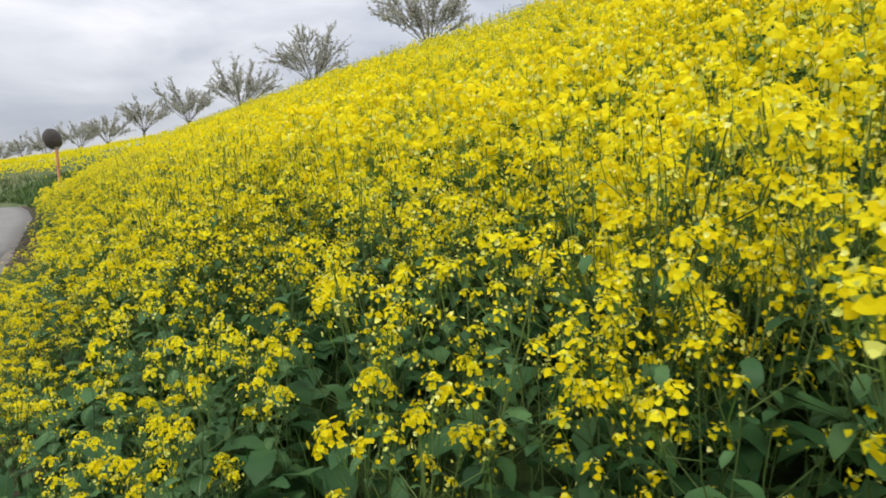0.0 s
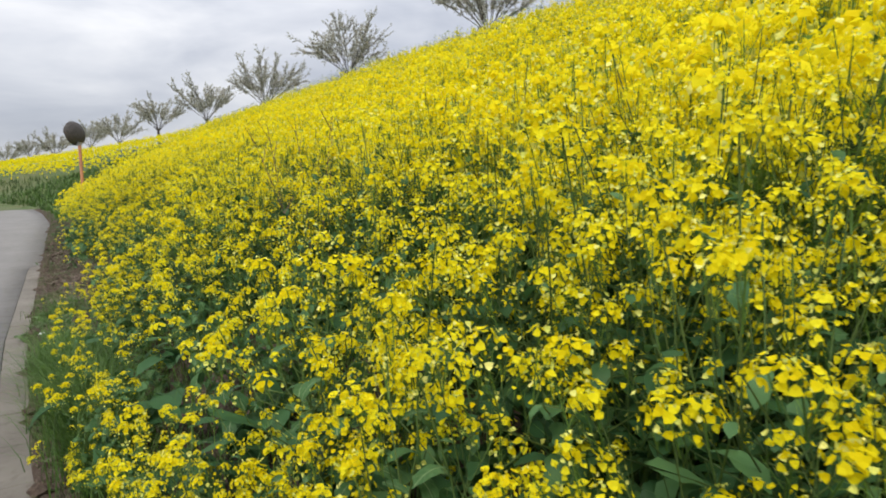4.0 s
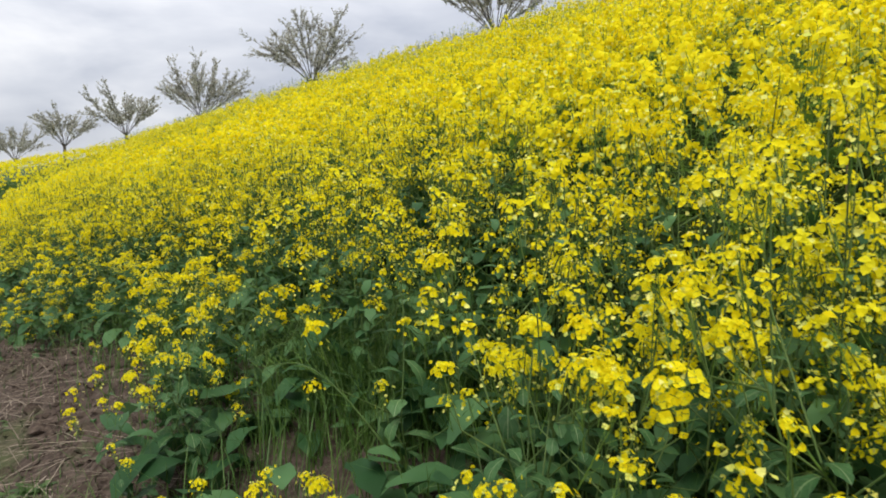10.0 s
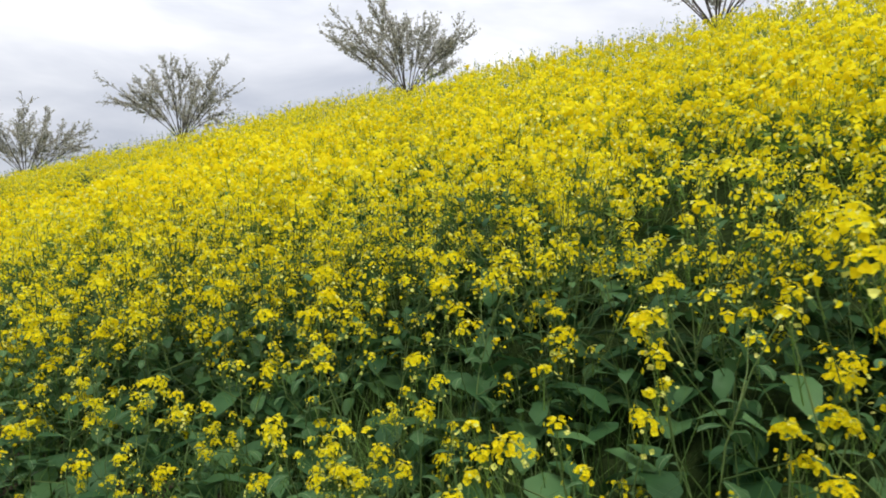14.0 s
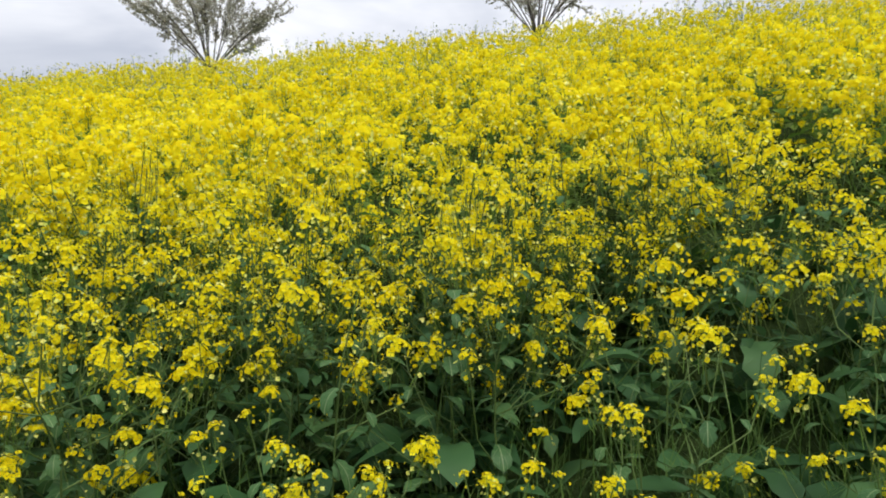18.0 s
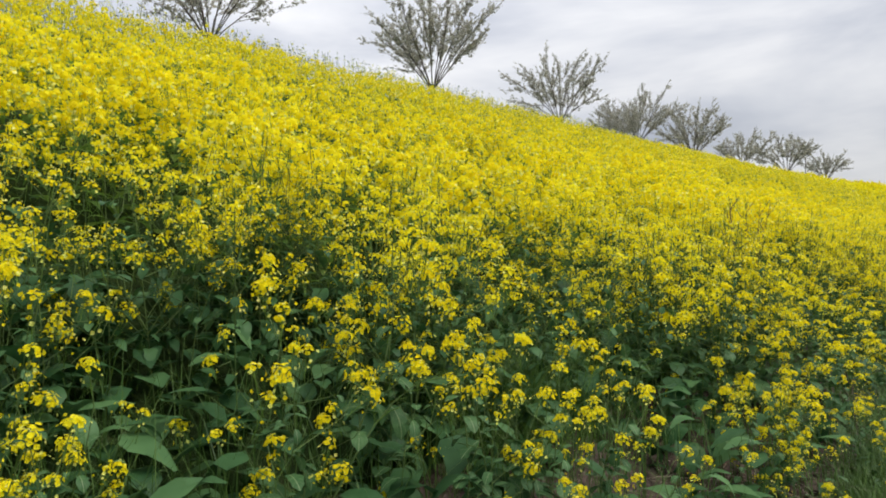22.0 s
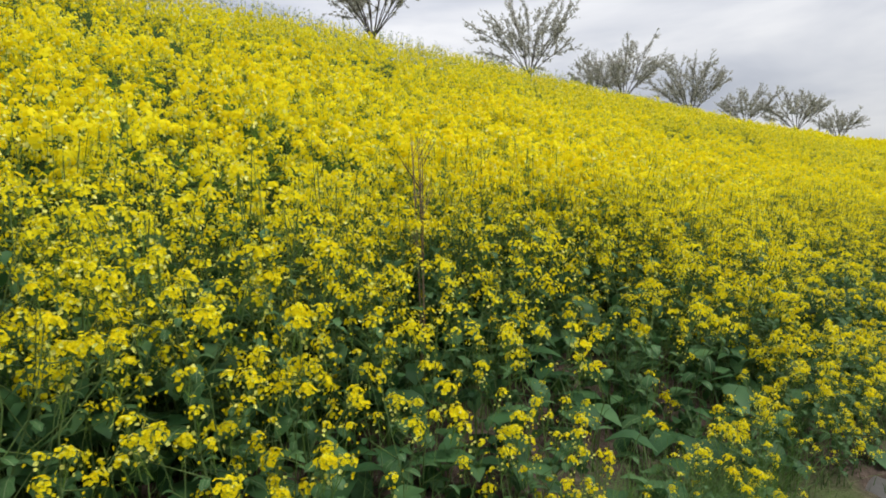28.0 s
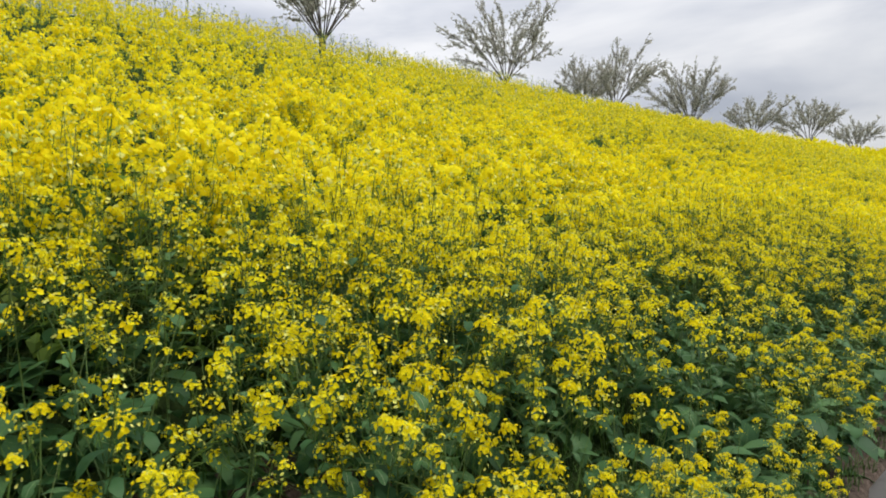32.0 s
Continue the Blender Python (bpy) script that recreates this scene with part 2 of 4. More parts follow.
BARK = plain("cherry_bark", (0.085, 0.07, 0.062), 0.85, 0, 0.5, 9)
TWIG = plain("cherry_twig", (0.16, 0.132, 0.112), 0.8, 0, 0.3, 6)
ORANGE = plain("orange_paint", (0.5, 0.22, 0.12), 0.5, 0, 0.2, 8)
MIRROR_BACK = plain("dark_mirror_back", (0.05, 0.042, 0.038), 0.5, 0, 0.4, 20)
MIRROR_GLASS = plain("mirror_face", (0.75, 0.76, 0.78), 0.05, 1.0, 0.03, 3)
STEEL = plain("galvanised_steel", (0.42, 0.43, 0.44), 0.45, 0.8, 0.15, 30)
POLE = plain("weathered_pole", (0.16, 0.15, 0.14), 0.8, 0, 0.3, 4)
SCRAP = plain("white_scrap", (0.75, 0.75, 0.73), 0.7, 0, 0.1, 40)

# ---------------------------------------------------------------- lie of the land
EDGE_Y = [-300, -120, -90, -80, -70, -60, -52, -45, -32, -20, -8, 0, 4, 10, 13.2, 17.6, 25, 32, 40, 47, 52, 56, 62, 70, 80, 100, 130, 200, 400]
EDGE_X = [-120, -30, -15, -11.5, -8, -4.7, -2.2, -1.0, 0.37, 1.1, 1.0, 0.5, 0.24, 0.2, 0.31, 0.64, 1.2, 1.75, 2.0, 1.9, 1.3, 0.3, -2, -6, -12, -24, -44, -95, -240]
ROAD_Y = [-300, -80, -60, -52, -45, -32, -20, -8, 0, 4]
ROAD_Z = [6.0, 5.2, 4.4, 3.75, 3.3, 2.2, 1.27, 0.52, 0.09, 0.0]
# crest of the bank: y, x and height of the flower tops there
CREST_Y = [-300, -140, -110, -96, -88, -76, -64.3, -54.4, -44.4, -34.1, -22.7, -12.9, -3.0, 7.0, 17.0, 25.7, 35.5, 47.2, 58.6, 69.9, 81.1, 92, 103, 114, 125, 140, 200, 400]
CREST_X = [-100, -14, 2.0, 8.7, 11.3, 14.6, 17.0, 18.3, 19.3, 19.4, 18.7, 18.2, 17.9, 17.0, 16.3, 16.0, 15.3, 15.1, 14.5, 13.2, 11.6, 10.2, 7.4, 5.2, 2.6, -3, -35, -150]
CREST_Z = [12, 14.0, 11.3, 9.6, 9.35, 8.4, 7.9, 7.85, 8.0, 8.2, 8.22, 8.22, 8.08, 7.7, 7.3, 7.1, 6.72, 6.25, 5.78, 5.5, 5.05, 4.8, 4.4, 4.15, 3.9, 3.6, 3.6, 3.6]
# strip between paving and the first flowers
BARE_Y = [-100, -8, 1, 3, 5, 6, 8.1, 8.6, 10.6, 11.2, 11.9, 12.4, 13.3, 13.8, 14.3, 14.8, 15.3, 15.9, 16.5, 17.1, 18, 19.5, 22, 28, 32, 40, 46, 52, 70, 130]
BARE_W = [-0.05, -0.12, 0.1, 0.2, 0.12, 0.08, 0.08, 0.3, 0.34, 0.5, 0.58, 0.6, 0.58, 0.7, 0.92, 1.12, 1.22, 1.15, 1.0, 0.8, 0.66, 0.58, 0.55, 0.5, 0.6, 0.9, 1.5, 3.6, 5.0, 5.0]
# thin places in the stand where the soil shows: x, y, radius
THIN = [(1.38, 13.1, 0.32), (1.05, 10.6, 0.1), (1.12, 8.55, 0.12)]
CROP = 1.0     # height of the flowers above the soil on the crest


def edge(y):
    return np.interp(y, EDGE_Y, EDGE_X)


def road_z(y):
    return np.interp(y, ROAD_Y, ROAD_Z)


def road_width(y):
    return np.interp(y, [-60, -28, -20, -15, -9, 0], [3.6, 3.2, 2.3, 2.1, 2.7, 3.6])


def grassy(x, y):
    """Beyond the flowers, at both ends, the bank is rough grass."""
    south = (y < -50) & (x < -2.0 - (y + 52) * 0.118) & (x > edge(y) + 1.1)
    north = (y > 32 + 1.1 * (x - edge(y))) & (y < 58) & (x > edge(y) + 0.3)
    return south | north


def crest(y):
    return np.interp(y, CREST_Y, CREST_X), np.interp(y, CREST_Y, CREST_Z) - CROP


def wob(x, y):
    return 0.5 * np.sin(x * 1.9 + 0.7 * y) * np.sin(y * 1.3 - 0.4 * x) + 0.3 * np.sin(3.7 * x + 1.1) * np.sin(4.3 * y + 0.5) + 0.2 * np.sin(9.1 * x + 5.3 * y) * np.sin(7.7 * y - 3.1 * x)


def ground_z(x, y):
    x, y = np.asarray(x, float), np.asarray(y, float)
    e, zr = edge(y), road_z(y)
    cx, cz = crest(y)
    u, w = x - e, np.maximum(cx - e, 3.0)
    toe = 0.35
    t = np.clip((u - toe) / (w - toe), 0, 1)
    # straight slope, eased at the toe and rounded at the crest
    s = np.where(t < 0.85, t * 1.055, 0.89675 + (1 - 0.89675) * np.sin(np.clip((t - 0.85) / 0.15, 0, 1) * math.pi / 2))
    z = zr + 0.03 + (cz - zr - 0.03) * s + np.where(u > 0, 0.05 * np.clip(u, 0, toe), 0)
    down = np.clip((u - w - 5) / 16, 0, 1)
    z = z - down * (cz - 0.0)
    z = np.where(u < 0.0, zr - 0.035 - 0.05 * np.clip((-u - 3.6) / 3, 0, 1) - 0.02 * np.clip(-u - 3.6, 0, 40), z)
    spill = np.clip(wob(2.0 * y, 1.3 * y + 2) + 0.6 * np.sin(7 * y) * np.sin(2.3 * y) - 0.1, 0, 1) * 0.075 * np.clip((u + 0.22) / 0.2, 0, 1) * (y < 40)
    spill = spill + (0.05 + 0.03 * np.sin(9 * y + 5 * u)) * np.exp(-((y - 7.9) / 0.8) ** 2) * np.clip((u + 0.27 + 0.05 * np.sin(11 * y)) / 0.12, 0, 1)
    z = np.where(u < 0.0, z + spill, np.maximum(z, zr - 0.035 + spill))
    amp = np.clip((u - 0.05) / 0.5, 0, 1) * 0.05
    return z + amp * wob(x, y)


def np_mesh(name, verts, faces, mats, index=None, smooth=False):
    """A mesh out of arrays: faces all with the same number of corners."""
    me = bpy.data.meshes.new(name)
    verts, faces = np.asarray(verts, np.float32), np.asarray(faces, np.int32)
    n, k = faces.shape
    me.vertices.add(len(verts))
    me.vertices.foreach_set("co", verts.ravel())
    me.loops.add(n * k)
    me.loops.foreach_set("vertex_index", faces.ravel())
    me.polygons.add(n)
    me.polygons.foreach_set("loop_start", np.arange(0, n * k, k, dtype=np.int32))
    for m in mats:
        me.materials.append(m)
    if index is not None:
        me.polygons.foreach_set("material_index", np.asarray(index, np.int32))
    me.polygons.foreach_set("use_smooth", np.full(n, smooth, dtype=bool))
    me.update(calc_edges=True)
    return me


def part(name, me, parent, label=""):
    """One mesh object under a thing or a part; me is a mesh, or a bmesh with its material in a pair."""
    if isinstance(me, tuple):
        bm, mat = me
        me = bpy.data.meshes.new(name)
        bm.to_mesh(me)
        bm.free()
        me.materials.append(mat)
    ob = new(name, me)
    ob.parent = parent
    if label:
        tagged(ob, label)
    return ob


# ---------------------------------------------------------------- ground, paving
def spaced(near_lo, near_hi, step, far_lo, far_hi):
    a = list(np.arange(near_lo, near_hi + 1e-6, step))
    d, v = step, near_lo
    while v > far_lo:
        d *= 1.35
        v -= d
        a.insert(0, max(v, far_lo))
    d, v = step, near_hi
    while v < far_hi:
        d *= 1.35
        v += d
        a.append(min(v, far_hi))
    return np.array(a)


def build_ground():
    ys = np.concatenate([spaced(-3, 25, 0.16, -130, 140)])
    ys = np.unique(np.concatenate([ys, np.linspace(-130, -3, 90), np.linspace(25, 140, 80), [-4000, -1500, -700, -350, -220, 220, 350, 700, 1500, 4000]]))
    off = np.concatenate([[-4000, -1200, -400, -150, -60, -30, -15, -8, -5.5, -4.2, -3.7, -3.4, -2, -0.3, -0.22, -0.15, -0.08, -0.03], np.arange(0.0, 2.6, 0.12), np.arange(2.8, 9, 0.5), np.arange(9.5, 48, 1.2), [60, 90, 150, 400, 1200, 4000]])
    Y, U = np.meshgrid(ys, off, indexing="ij")
    X = edge(Y) + U
    Z = ground_z(X, Y)
    far = np.maximum(np.abs(X), np.abs(Y)) > 500
    Z = np.where(far, -0.8, Z)
    V = np.stack([X, Y, Z], -1).reshape(-1, 3)
    ny, nx = Y.shape
    i = np.arange(ny * nx).reshape(ny, nx)
    F = np.stack([i[:-1, :-1], i[:-1, 1:], i[1:, 1:], i[1:, :-1]], -1).reshape(-1, 4)
    uc = (U[:-1, :-1] + U[1:, 1:]).ravel() / 2
    yc = (Y[:-1, :-1] + Y[1:, 1:]).ravel() / 2
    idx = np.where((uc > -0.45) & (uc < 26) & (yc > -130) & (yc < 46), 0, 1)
    # under the stand the ground takes the floor with painted-in shade
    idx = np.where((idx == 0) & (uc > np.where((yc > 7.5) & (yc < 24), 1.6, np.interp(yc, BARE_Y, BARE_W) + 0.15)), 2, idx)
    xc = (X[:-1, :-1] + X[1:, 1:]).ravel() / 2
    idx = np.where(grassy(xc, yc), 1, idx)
    ob = new("ground", np_mesh("ground", V, F, [SOIL, TURF, SHADED_FLOOR], idx, True))
    tagged(ob, "brown soil and turf of the bank and verges", "ground", kind="structure")


def build_road():
    ys = np.unique(np.concatenate([np.arange(-110, 47, 1.0), np.arange(0, 24, 0.25)]))
    us = np.array([-3.6, -2.6, -1.4, -0.6, -0.2])
    reach = np.where((ys > 8.55) & (ys < 19.5), 0.0, 0.2)
    Y, U = np.meshgrid(ys, us, indexing="ij")
    U = U + reach[:, None] * (U > -0.3)
    U = np.where(U < -0.3, -0.4 + (U + 0.4) * (road_width(Y) - 0.4) / 3.2, U)
    X, Z = edge(Y) + U, road_z(Y) + 0.0 - 0.004 * np.abs(U)
    top = np.stack([X, Y, Z], -1)
    low = top.copy()
    low[..., 2] -= 0.12
    ny, nx = Y.shape
    i = np.arange(ny * nx).reshape(ny, nx)
    o = ny * nx
    F = [np.stack([i[:-1, :-1], i[:-1, 1:], i[1:, 1:], i[1:, :-1]], -1).reshape(-1, 4)]
    for c, flip in ((0, False), (nx - 1, True)):
        q = np.stack([i[:-1, c], i[1:, c], i[1:, c] + o, i[:-1, c] + o], -1)
        F.append(q[:, ::-1] if flip else q)
    ob = new("road", np_mesh("road", np.concatenate([top.reshape(-1, 3), low.reshape(-1, 3)]), np.concatenate(F), [PAVING], None, True))
    tagged(ob, "narrow grey worn concrete road along the bank", "road", kind="structure")
    return ob


build_ground()
ROAD = build_road()

# ---------------------------------------------------------------- plants: pieces
rng = np.random.default_rng(7)


def rot_z(a):
    c, s = math.cos(a), math.sin(a)
    return np.array([[c, -s, 0], [s, c, 0], [0, 0, 1.0]])


def frame_to(d, spin=0.0):
    """Axes with z along d."""
    d = np.asarray(d, float) / np.linalg.norm(d)
    a = np.cross(d, [0.3, 0.9, 0.2] if abs(d[2]) > 0.5 else [0, 0, 1.0])
    a /= np.linalg.norm(a)
    b = np.cross(d, a)
    c, s = math.cos(spin), math.sin(spin)
    return np.stack([a * c + b * s, b * c - a * s, d], 1)


def joined(pieces):
    """One set of arrays out of (verts, tris, material index) pieces."""
    vs, fs, ms, o = [], [], [], 0
    for v, f, m in pieces:
        vs.append(v)
        fs.append(np.asarray(f) + o)
        ms.append(np.full(len(f), m) if np.isscalar(m) else m)
        o += len(v)
    return np.concatenate(vs), np.concatenate(fs), np.concatenate(ms)


def tube(points, radii, sides=3):
    points = np.asarray(points, float)
    n = len(points)
    rings = []
    for i in range(n):
        d = points[min(i + 1, n - 1)] - points[max(i - 1, 0)]
        m = frame_to(d)
        a = np.arange(sides) * 2 * math.pi / sides
        rings.append(points[i] + radii[i] * (np.cos(a)[:, None] * m[:, 0] + np.sin(a)[:, None] * m[:, 1]))
    v = np.concatenate(rings)
    f = []
    for i in range(n - 1):
        for k in range(sides):
            a, b = i * sides + k, i * sides + (k + 1) % sides
            f += [(a, b, b + sides), (a, b + sides, a + sides)]
    return v, np.array(f)


def leaf(length, width, droop, segments=5, fold=0.3, wave=0.0):
    """A leaf along +x from the origin, bent down, folded along its rib, with an uneven margin."""
    t = np.linspace(0, 1, segments + 1)
    prof = np.interp(t, [0, 0.12, 0.3, 0.55, 0.8, 0.93, 1], [0.12, 0.28, 0.62, 1.0, 0.88, 0.5, 0.05]) * width / 2
    ang = -droop * t
    x = np.cumsum(np.concatenate([[0], np.cos(ang[1:]) * length / segments]))
    z = np.cumsum(np.concatenate([[0], np.sin(ang[1:]) * length / segments]))
    wob_l = 1 + wave * np.array([rng.uniform(-1, 1) for _ in t])
    wob_r = 1 + wave * np.array([rng.uniform(-1, 1) for _ in t])
    lift = fold * prof + wave * 0.3 * width * np.array([rng.uniform(-0.5, 0.5) for _ in t])
    mid = np.stack([x, 0 * x, z], 1)
    left = np.stack([x, prof * wob_l, z + lift], 1)
    right = np.stack([x, -prof * wob_r, z + lift], 1)
    v = np.concatenate([mid, left, right])
    n = segments + 1
    f = []
    for i in range(segments):
        f += [(i, i + 1, n + i + 1), (i, n + i + 1, n + i), (i + 1, i, 2 * n + i), (i + 1, 2 * n + i, 2 * n + i + 1)]
    return v, np.array(f)


def blossom(kind):
    """One four-petalled flower facing +z, about 1 across. kind 0: four cupped petals; 1: one lobed cup; 2: one bent pair."""
    v, f = [], []
    if kind == 0:
        for k in range(4):
            m = rot_z(k * math.pi / 2)
            p = np.array([[0.03, 0, 0], [0.37, -0.33, 0.17], [0.62, 0.02, 0.13], [0.35, 0.34, 0.2]]) @ m.T
            o = len(v)
            v += list(p)
            f += [(o, o + 1, o + 2), (o, o + 2, o + 3)]
    elif kind == 1:
        a = np.arange(6) * math.pi / 3
        r, h = np.where(np.arange(6) % 2, 0.58, 0.42), np.where(np.arange(6) % 2, 0.2, 0.1)
        v = [(0, 0, 0)] + [(r[k] * math.cos(a[k]), r[k] * math.sin(a[k]), h[k]) for k in range(6)]
        f = [(0, 1 + k, 1 + (k + 1) % 6) for k in range(6)]
    else:
        v = [(-0.5, -0.4, 0.1), (0.5, -0.4, 0.0), (0.5, 0.4, 0.1), (-0.5, 0.4, 0.0)]
        f = [(0, 1, 2), (0, 2, 3)]
    return np.array(v, float), np.array(f)


def flower_head(kind, count, radius, size, loose, pods=0, far=0):
    """A raceme: a dome of open flowers with buds at its tip, and on the stalk below it loose flowers and young pods. Materials: 0 petal, 1 bud, 2 stem."""
    pieces = []
    fv, ff = blossom(kind)
    drop = 0.02 + 0.009 * (loose + pods)
    thin = (0.0011, 0.0011, 0.0013, 0.0018)[min(kind + far, 3)]
    if kind < 2:
        v, f = tube(np.array([[0, 0, -drop], [0, 0, radius * 0.6]]), [0.0016, 0.0011])
        pieces.append((v, f, 2))

    def stalklet(p0, p1):
        side = np.cross(p1 - p0, [0.1, 0.2, 1.0])
        side *= thin / (np.linalg.norm(side) + 1e-9)
        pieces.append((np.array([p0 - side, p0 + side, p1]), np.array([(0, 1, 2)]), 2))

    for i in range(count):
        a, el = i * 2.39996 + rng.uniform(-0.35, 0.35), math.asin(-0.25 + 1.22 * (i + 0.5) / count) + rng.uniform(-0.15, 0.15)
        d = np.array([math.cos(a) * math.cos(el), math.sin(a) * math.cos(el), math.sin(el)])
        c = d * radius * rng.uniform(0.55, 1.25) * np.array([1, 1, 0.85])
        face = frame_to(d + np.array([0, 0, 0.35]) + rng.normal(0, 0.3, 3), rng.uniform(0, 6.28))
        if kind == 0:
            stalklet(np.array([0, 0, -radius * 0.3]), c)
        pieces.append((fv * size * rng.uniform(0.85, 1.15) @ face.T + c, ff, 0))
    for i in range(loose + pods):
        a, h = i * 2.4 + rng.uniform(-0.5, 0.5), -radius * 0.3 - drop * (i + rng.random()) / (loose + pods) * 0.8
        d = np.array([math.cos(a), math.sin(a), rng.uniform(0.2, 0.9)])
        c = np.array([0, 0, h]) + d * rng.uniform(0.018, 0.046)
        if i < loose:
            if kind < 2:
                stalklet(np.array([0, 0, h - 0.004]), c)
            pieces.append((fv * size * rng.uniform(0.45, 0.85) @ frame_to(d + rng.normal(0, 0.3, 3), rng.uniform(0, 6.28)).T + c, ff, 0 if rng.random() < 0.65 else 1))
        else:
            stalklet(np.array([0, 0, h - 0.006]), c * np.array([1.3, 1.3, 1]) + np.array([0, 0, 0.02]))
    if kind < 2:
        for i in range(7 if kind == 0 else 5):      # buds crowd the tip
            b = size * rng.uniform(0.16, 0.28)
            p = np.array([*rng.normal(0, radius * 0.3, 2), radius * rng.uniform(0.7, 1.05)])
            v = np.array([[-1, -0.6, 0], [1, -0.6, 0.2], [0, 1.1, 0]]) * b
            pieces.append((v @ frame_to(rng.normal(0, 1, 3)).T + p, np.array([(0, 1, 2)]), 1))
    return joined(pieces)


def plant_plan(height, branches, leaves, bushy=1.0, broad=1.0, low=0.5):
    """Where the stem, branches, heads and leaves of one canola plant go: a rounded bush, its heads spread over the outside."""
    lean = rng.normal(0, 0.12, 2)
    z = np.linspace(0, 0.95, 6)
    stem = np.stack([lean[0] * z ** 1.6 * height, lean[1] * z ** 1.6 * height, z * height], 1)
    stem[1:-1, :2] += rng.normal(0, 0.014, (4, 2))
    lines, heads, leafs = [(stem, 0.0036, 0.002)], [(stem[-1], np.array([lean[0], lean[1], 1.6]))], []
    a, made, reach = rng.uniform(0, 6.28), 0, 0.3 * bushy
    while made < branches:
        a += 2.4 + rng.uniform(-0.6, 0.6)
        out = reach * math.sqrt(rng.uniform(0.02, 1.0))
        dome = height * (1.09 - 0.4 * (out / reach) ** 1.6)
        sprawl = rng.random() < 0.16 + 0.14 * low
        end = height * rng.uniform(0.32, 0.7) if sprawl else dome * rng.uniform(0.84, 1.04)
        s = min(0.85, max(0.12, end / height - rng.uniform(0.18, 0.45)))
        p0 = np.array([np.interp(s, z, stem[:, k]) for k in range(3)])
        ray = np.array([math.cos(a), math.sin(a), 0])
        p2 = p0 + ray * out * (1.25 if sprawl else 1.0)
        p2[2] = max(end, p0[2] + 0.05)
        p1 = (p0 + p2) / 2 + ray * out * 0.25 - np.array([0, 0, 0.03])
        lines.append((np.array([p0, p1, p2]), 0.0023, 0.0013))
        twigs = rng.choice(3, p=(0.4, 0.35, 0.25)) + 1
        for k in range(twigs):
            tip = p2
            if k:
                b = a + rng.uniform(-1.8, 1.8)
                tip = p2 + np.array([math.cos(b), math.sin(b), 0]) * rng.uniform(0.035, 0.085) - np.array([0, 0, rng.uniform(0.0, 0.11)])
                lines.append((np.array([p1 * 0.5 + p2 * 0.5, p1 * 0.2 + tip * 0.8 - ray * 0.005, tip]), 0.0016, 0.0011))
            if not sprawl or rng.random() < 0.35 + 0.5 * low:
                heads.append((tip, (tip - p1) + np.array([0, 0, 0.1])))
            made += 1
        leafs.append((p0, a + rng.uniform(-0.4, 0.4), rng.uniform(0.06, 0.14) * (1.2 - 0.8 * s) * broad, 0.3, rng.uniform(0.0, 0.7)))
        if rng.random() < 0.5:
            leafs.append((p1, a + rng.uniform(-1.2, 1.2), rng.uniform(0.04, 0.075) * broad, 0.3, rng.uniform(0.1, 0.8)))
    for i in range(leaves):
        a += 2.4 + rng.uniform(-0.5, 0.5)
        s = 0.04 + 0.74 * (i + rng.random()) / leaves
        p0 = np.array([np.interp(s, z, stem[:, k]) for k in range(3)])
        size = rng.uniform(0.09, 0.19) * (1.2 - 0.9 * s) * broad
        leafs.append((p0, a, size, rng.uniform(0.34, 0.5), rng.uniform(-0.1, 0.8)))
    return lines, heads, leafs


def leaf_matrix(p, a, size, pitch):
    m = rot_z(a) @ np.array([[math.cos(pitch), 0, -math.sin(pitch)], [0, 1, 0], [math.sin(pitch), 0, math.cos(pitch)]])
    return m * size, p


# flowers in the dome, its radius, loose flowers and pods under it
HEAD_FORMS = ((5, 0.014, 7, 1), (8, 0.022, 9, 1), (13, 0.029, 8, 2), (18, 0.034, 7, 2), (25, 0.04, 6, 1), (5, 0.014, 8, 7))
HEAD_SHARE = (0.23, 0.26, 0.22, 0.14, 0.06, 0.09)
HEADS = {k: [flower_head(kind, max(1, round(n * q)), r * wide, size, round(lo * many), round(pd * many), k // 3) for n, r, lo, pd in HEAD_FORMS] for k, kind, q, wide, size, many in
         ((0, 0, 1.15, 0.95, 0.0162, 1.0), (1, 1, 0.8, 0.95, 0.0172, 0.75), (2, 2, 0.45, 1.05, 0.03, 0.8), (3, 2, 0.22, 1.1, 0.041, 0.5), (4, 2, 0.1, 1.5, 0.11, 0.0))}
LEAVES = {k: [leaf(1.0, rng.uniform(0.44, 0.66), rng.uniform(0.3, 1.7), seg, rng.uniform(0.15, 0.5), wv) for _ in range(8 if k == 0 else 4)] for k, seg, wv in ((0, 8, 0.3), (1, 5, 0.28), (2, 2, 0.1), (3, 1, 0.0))}


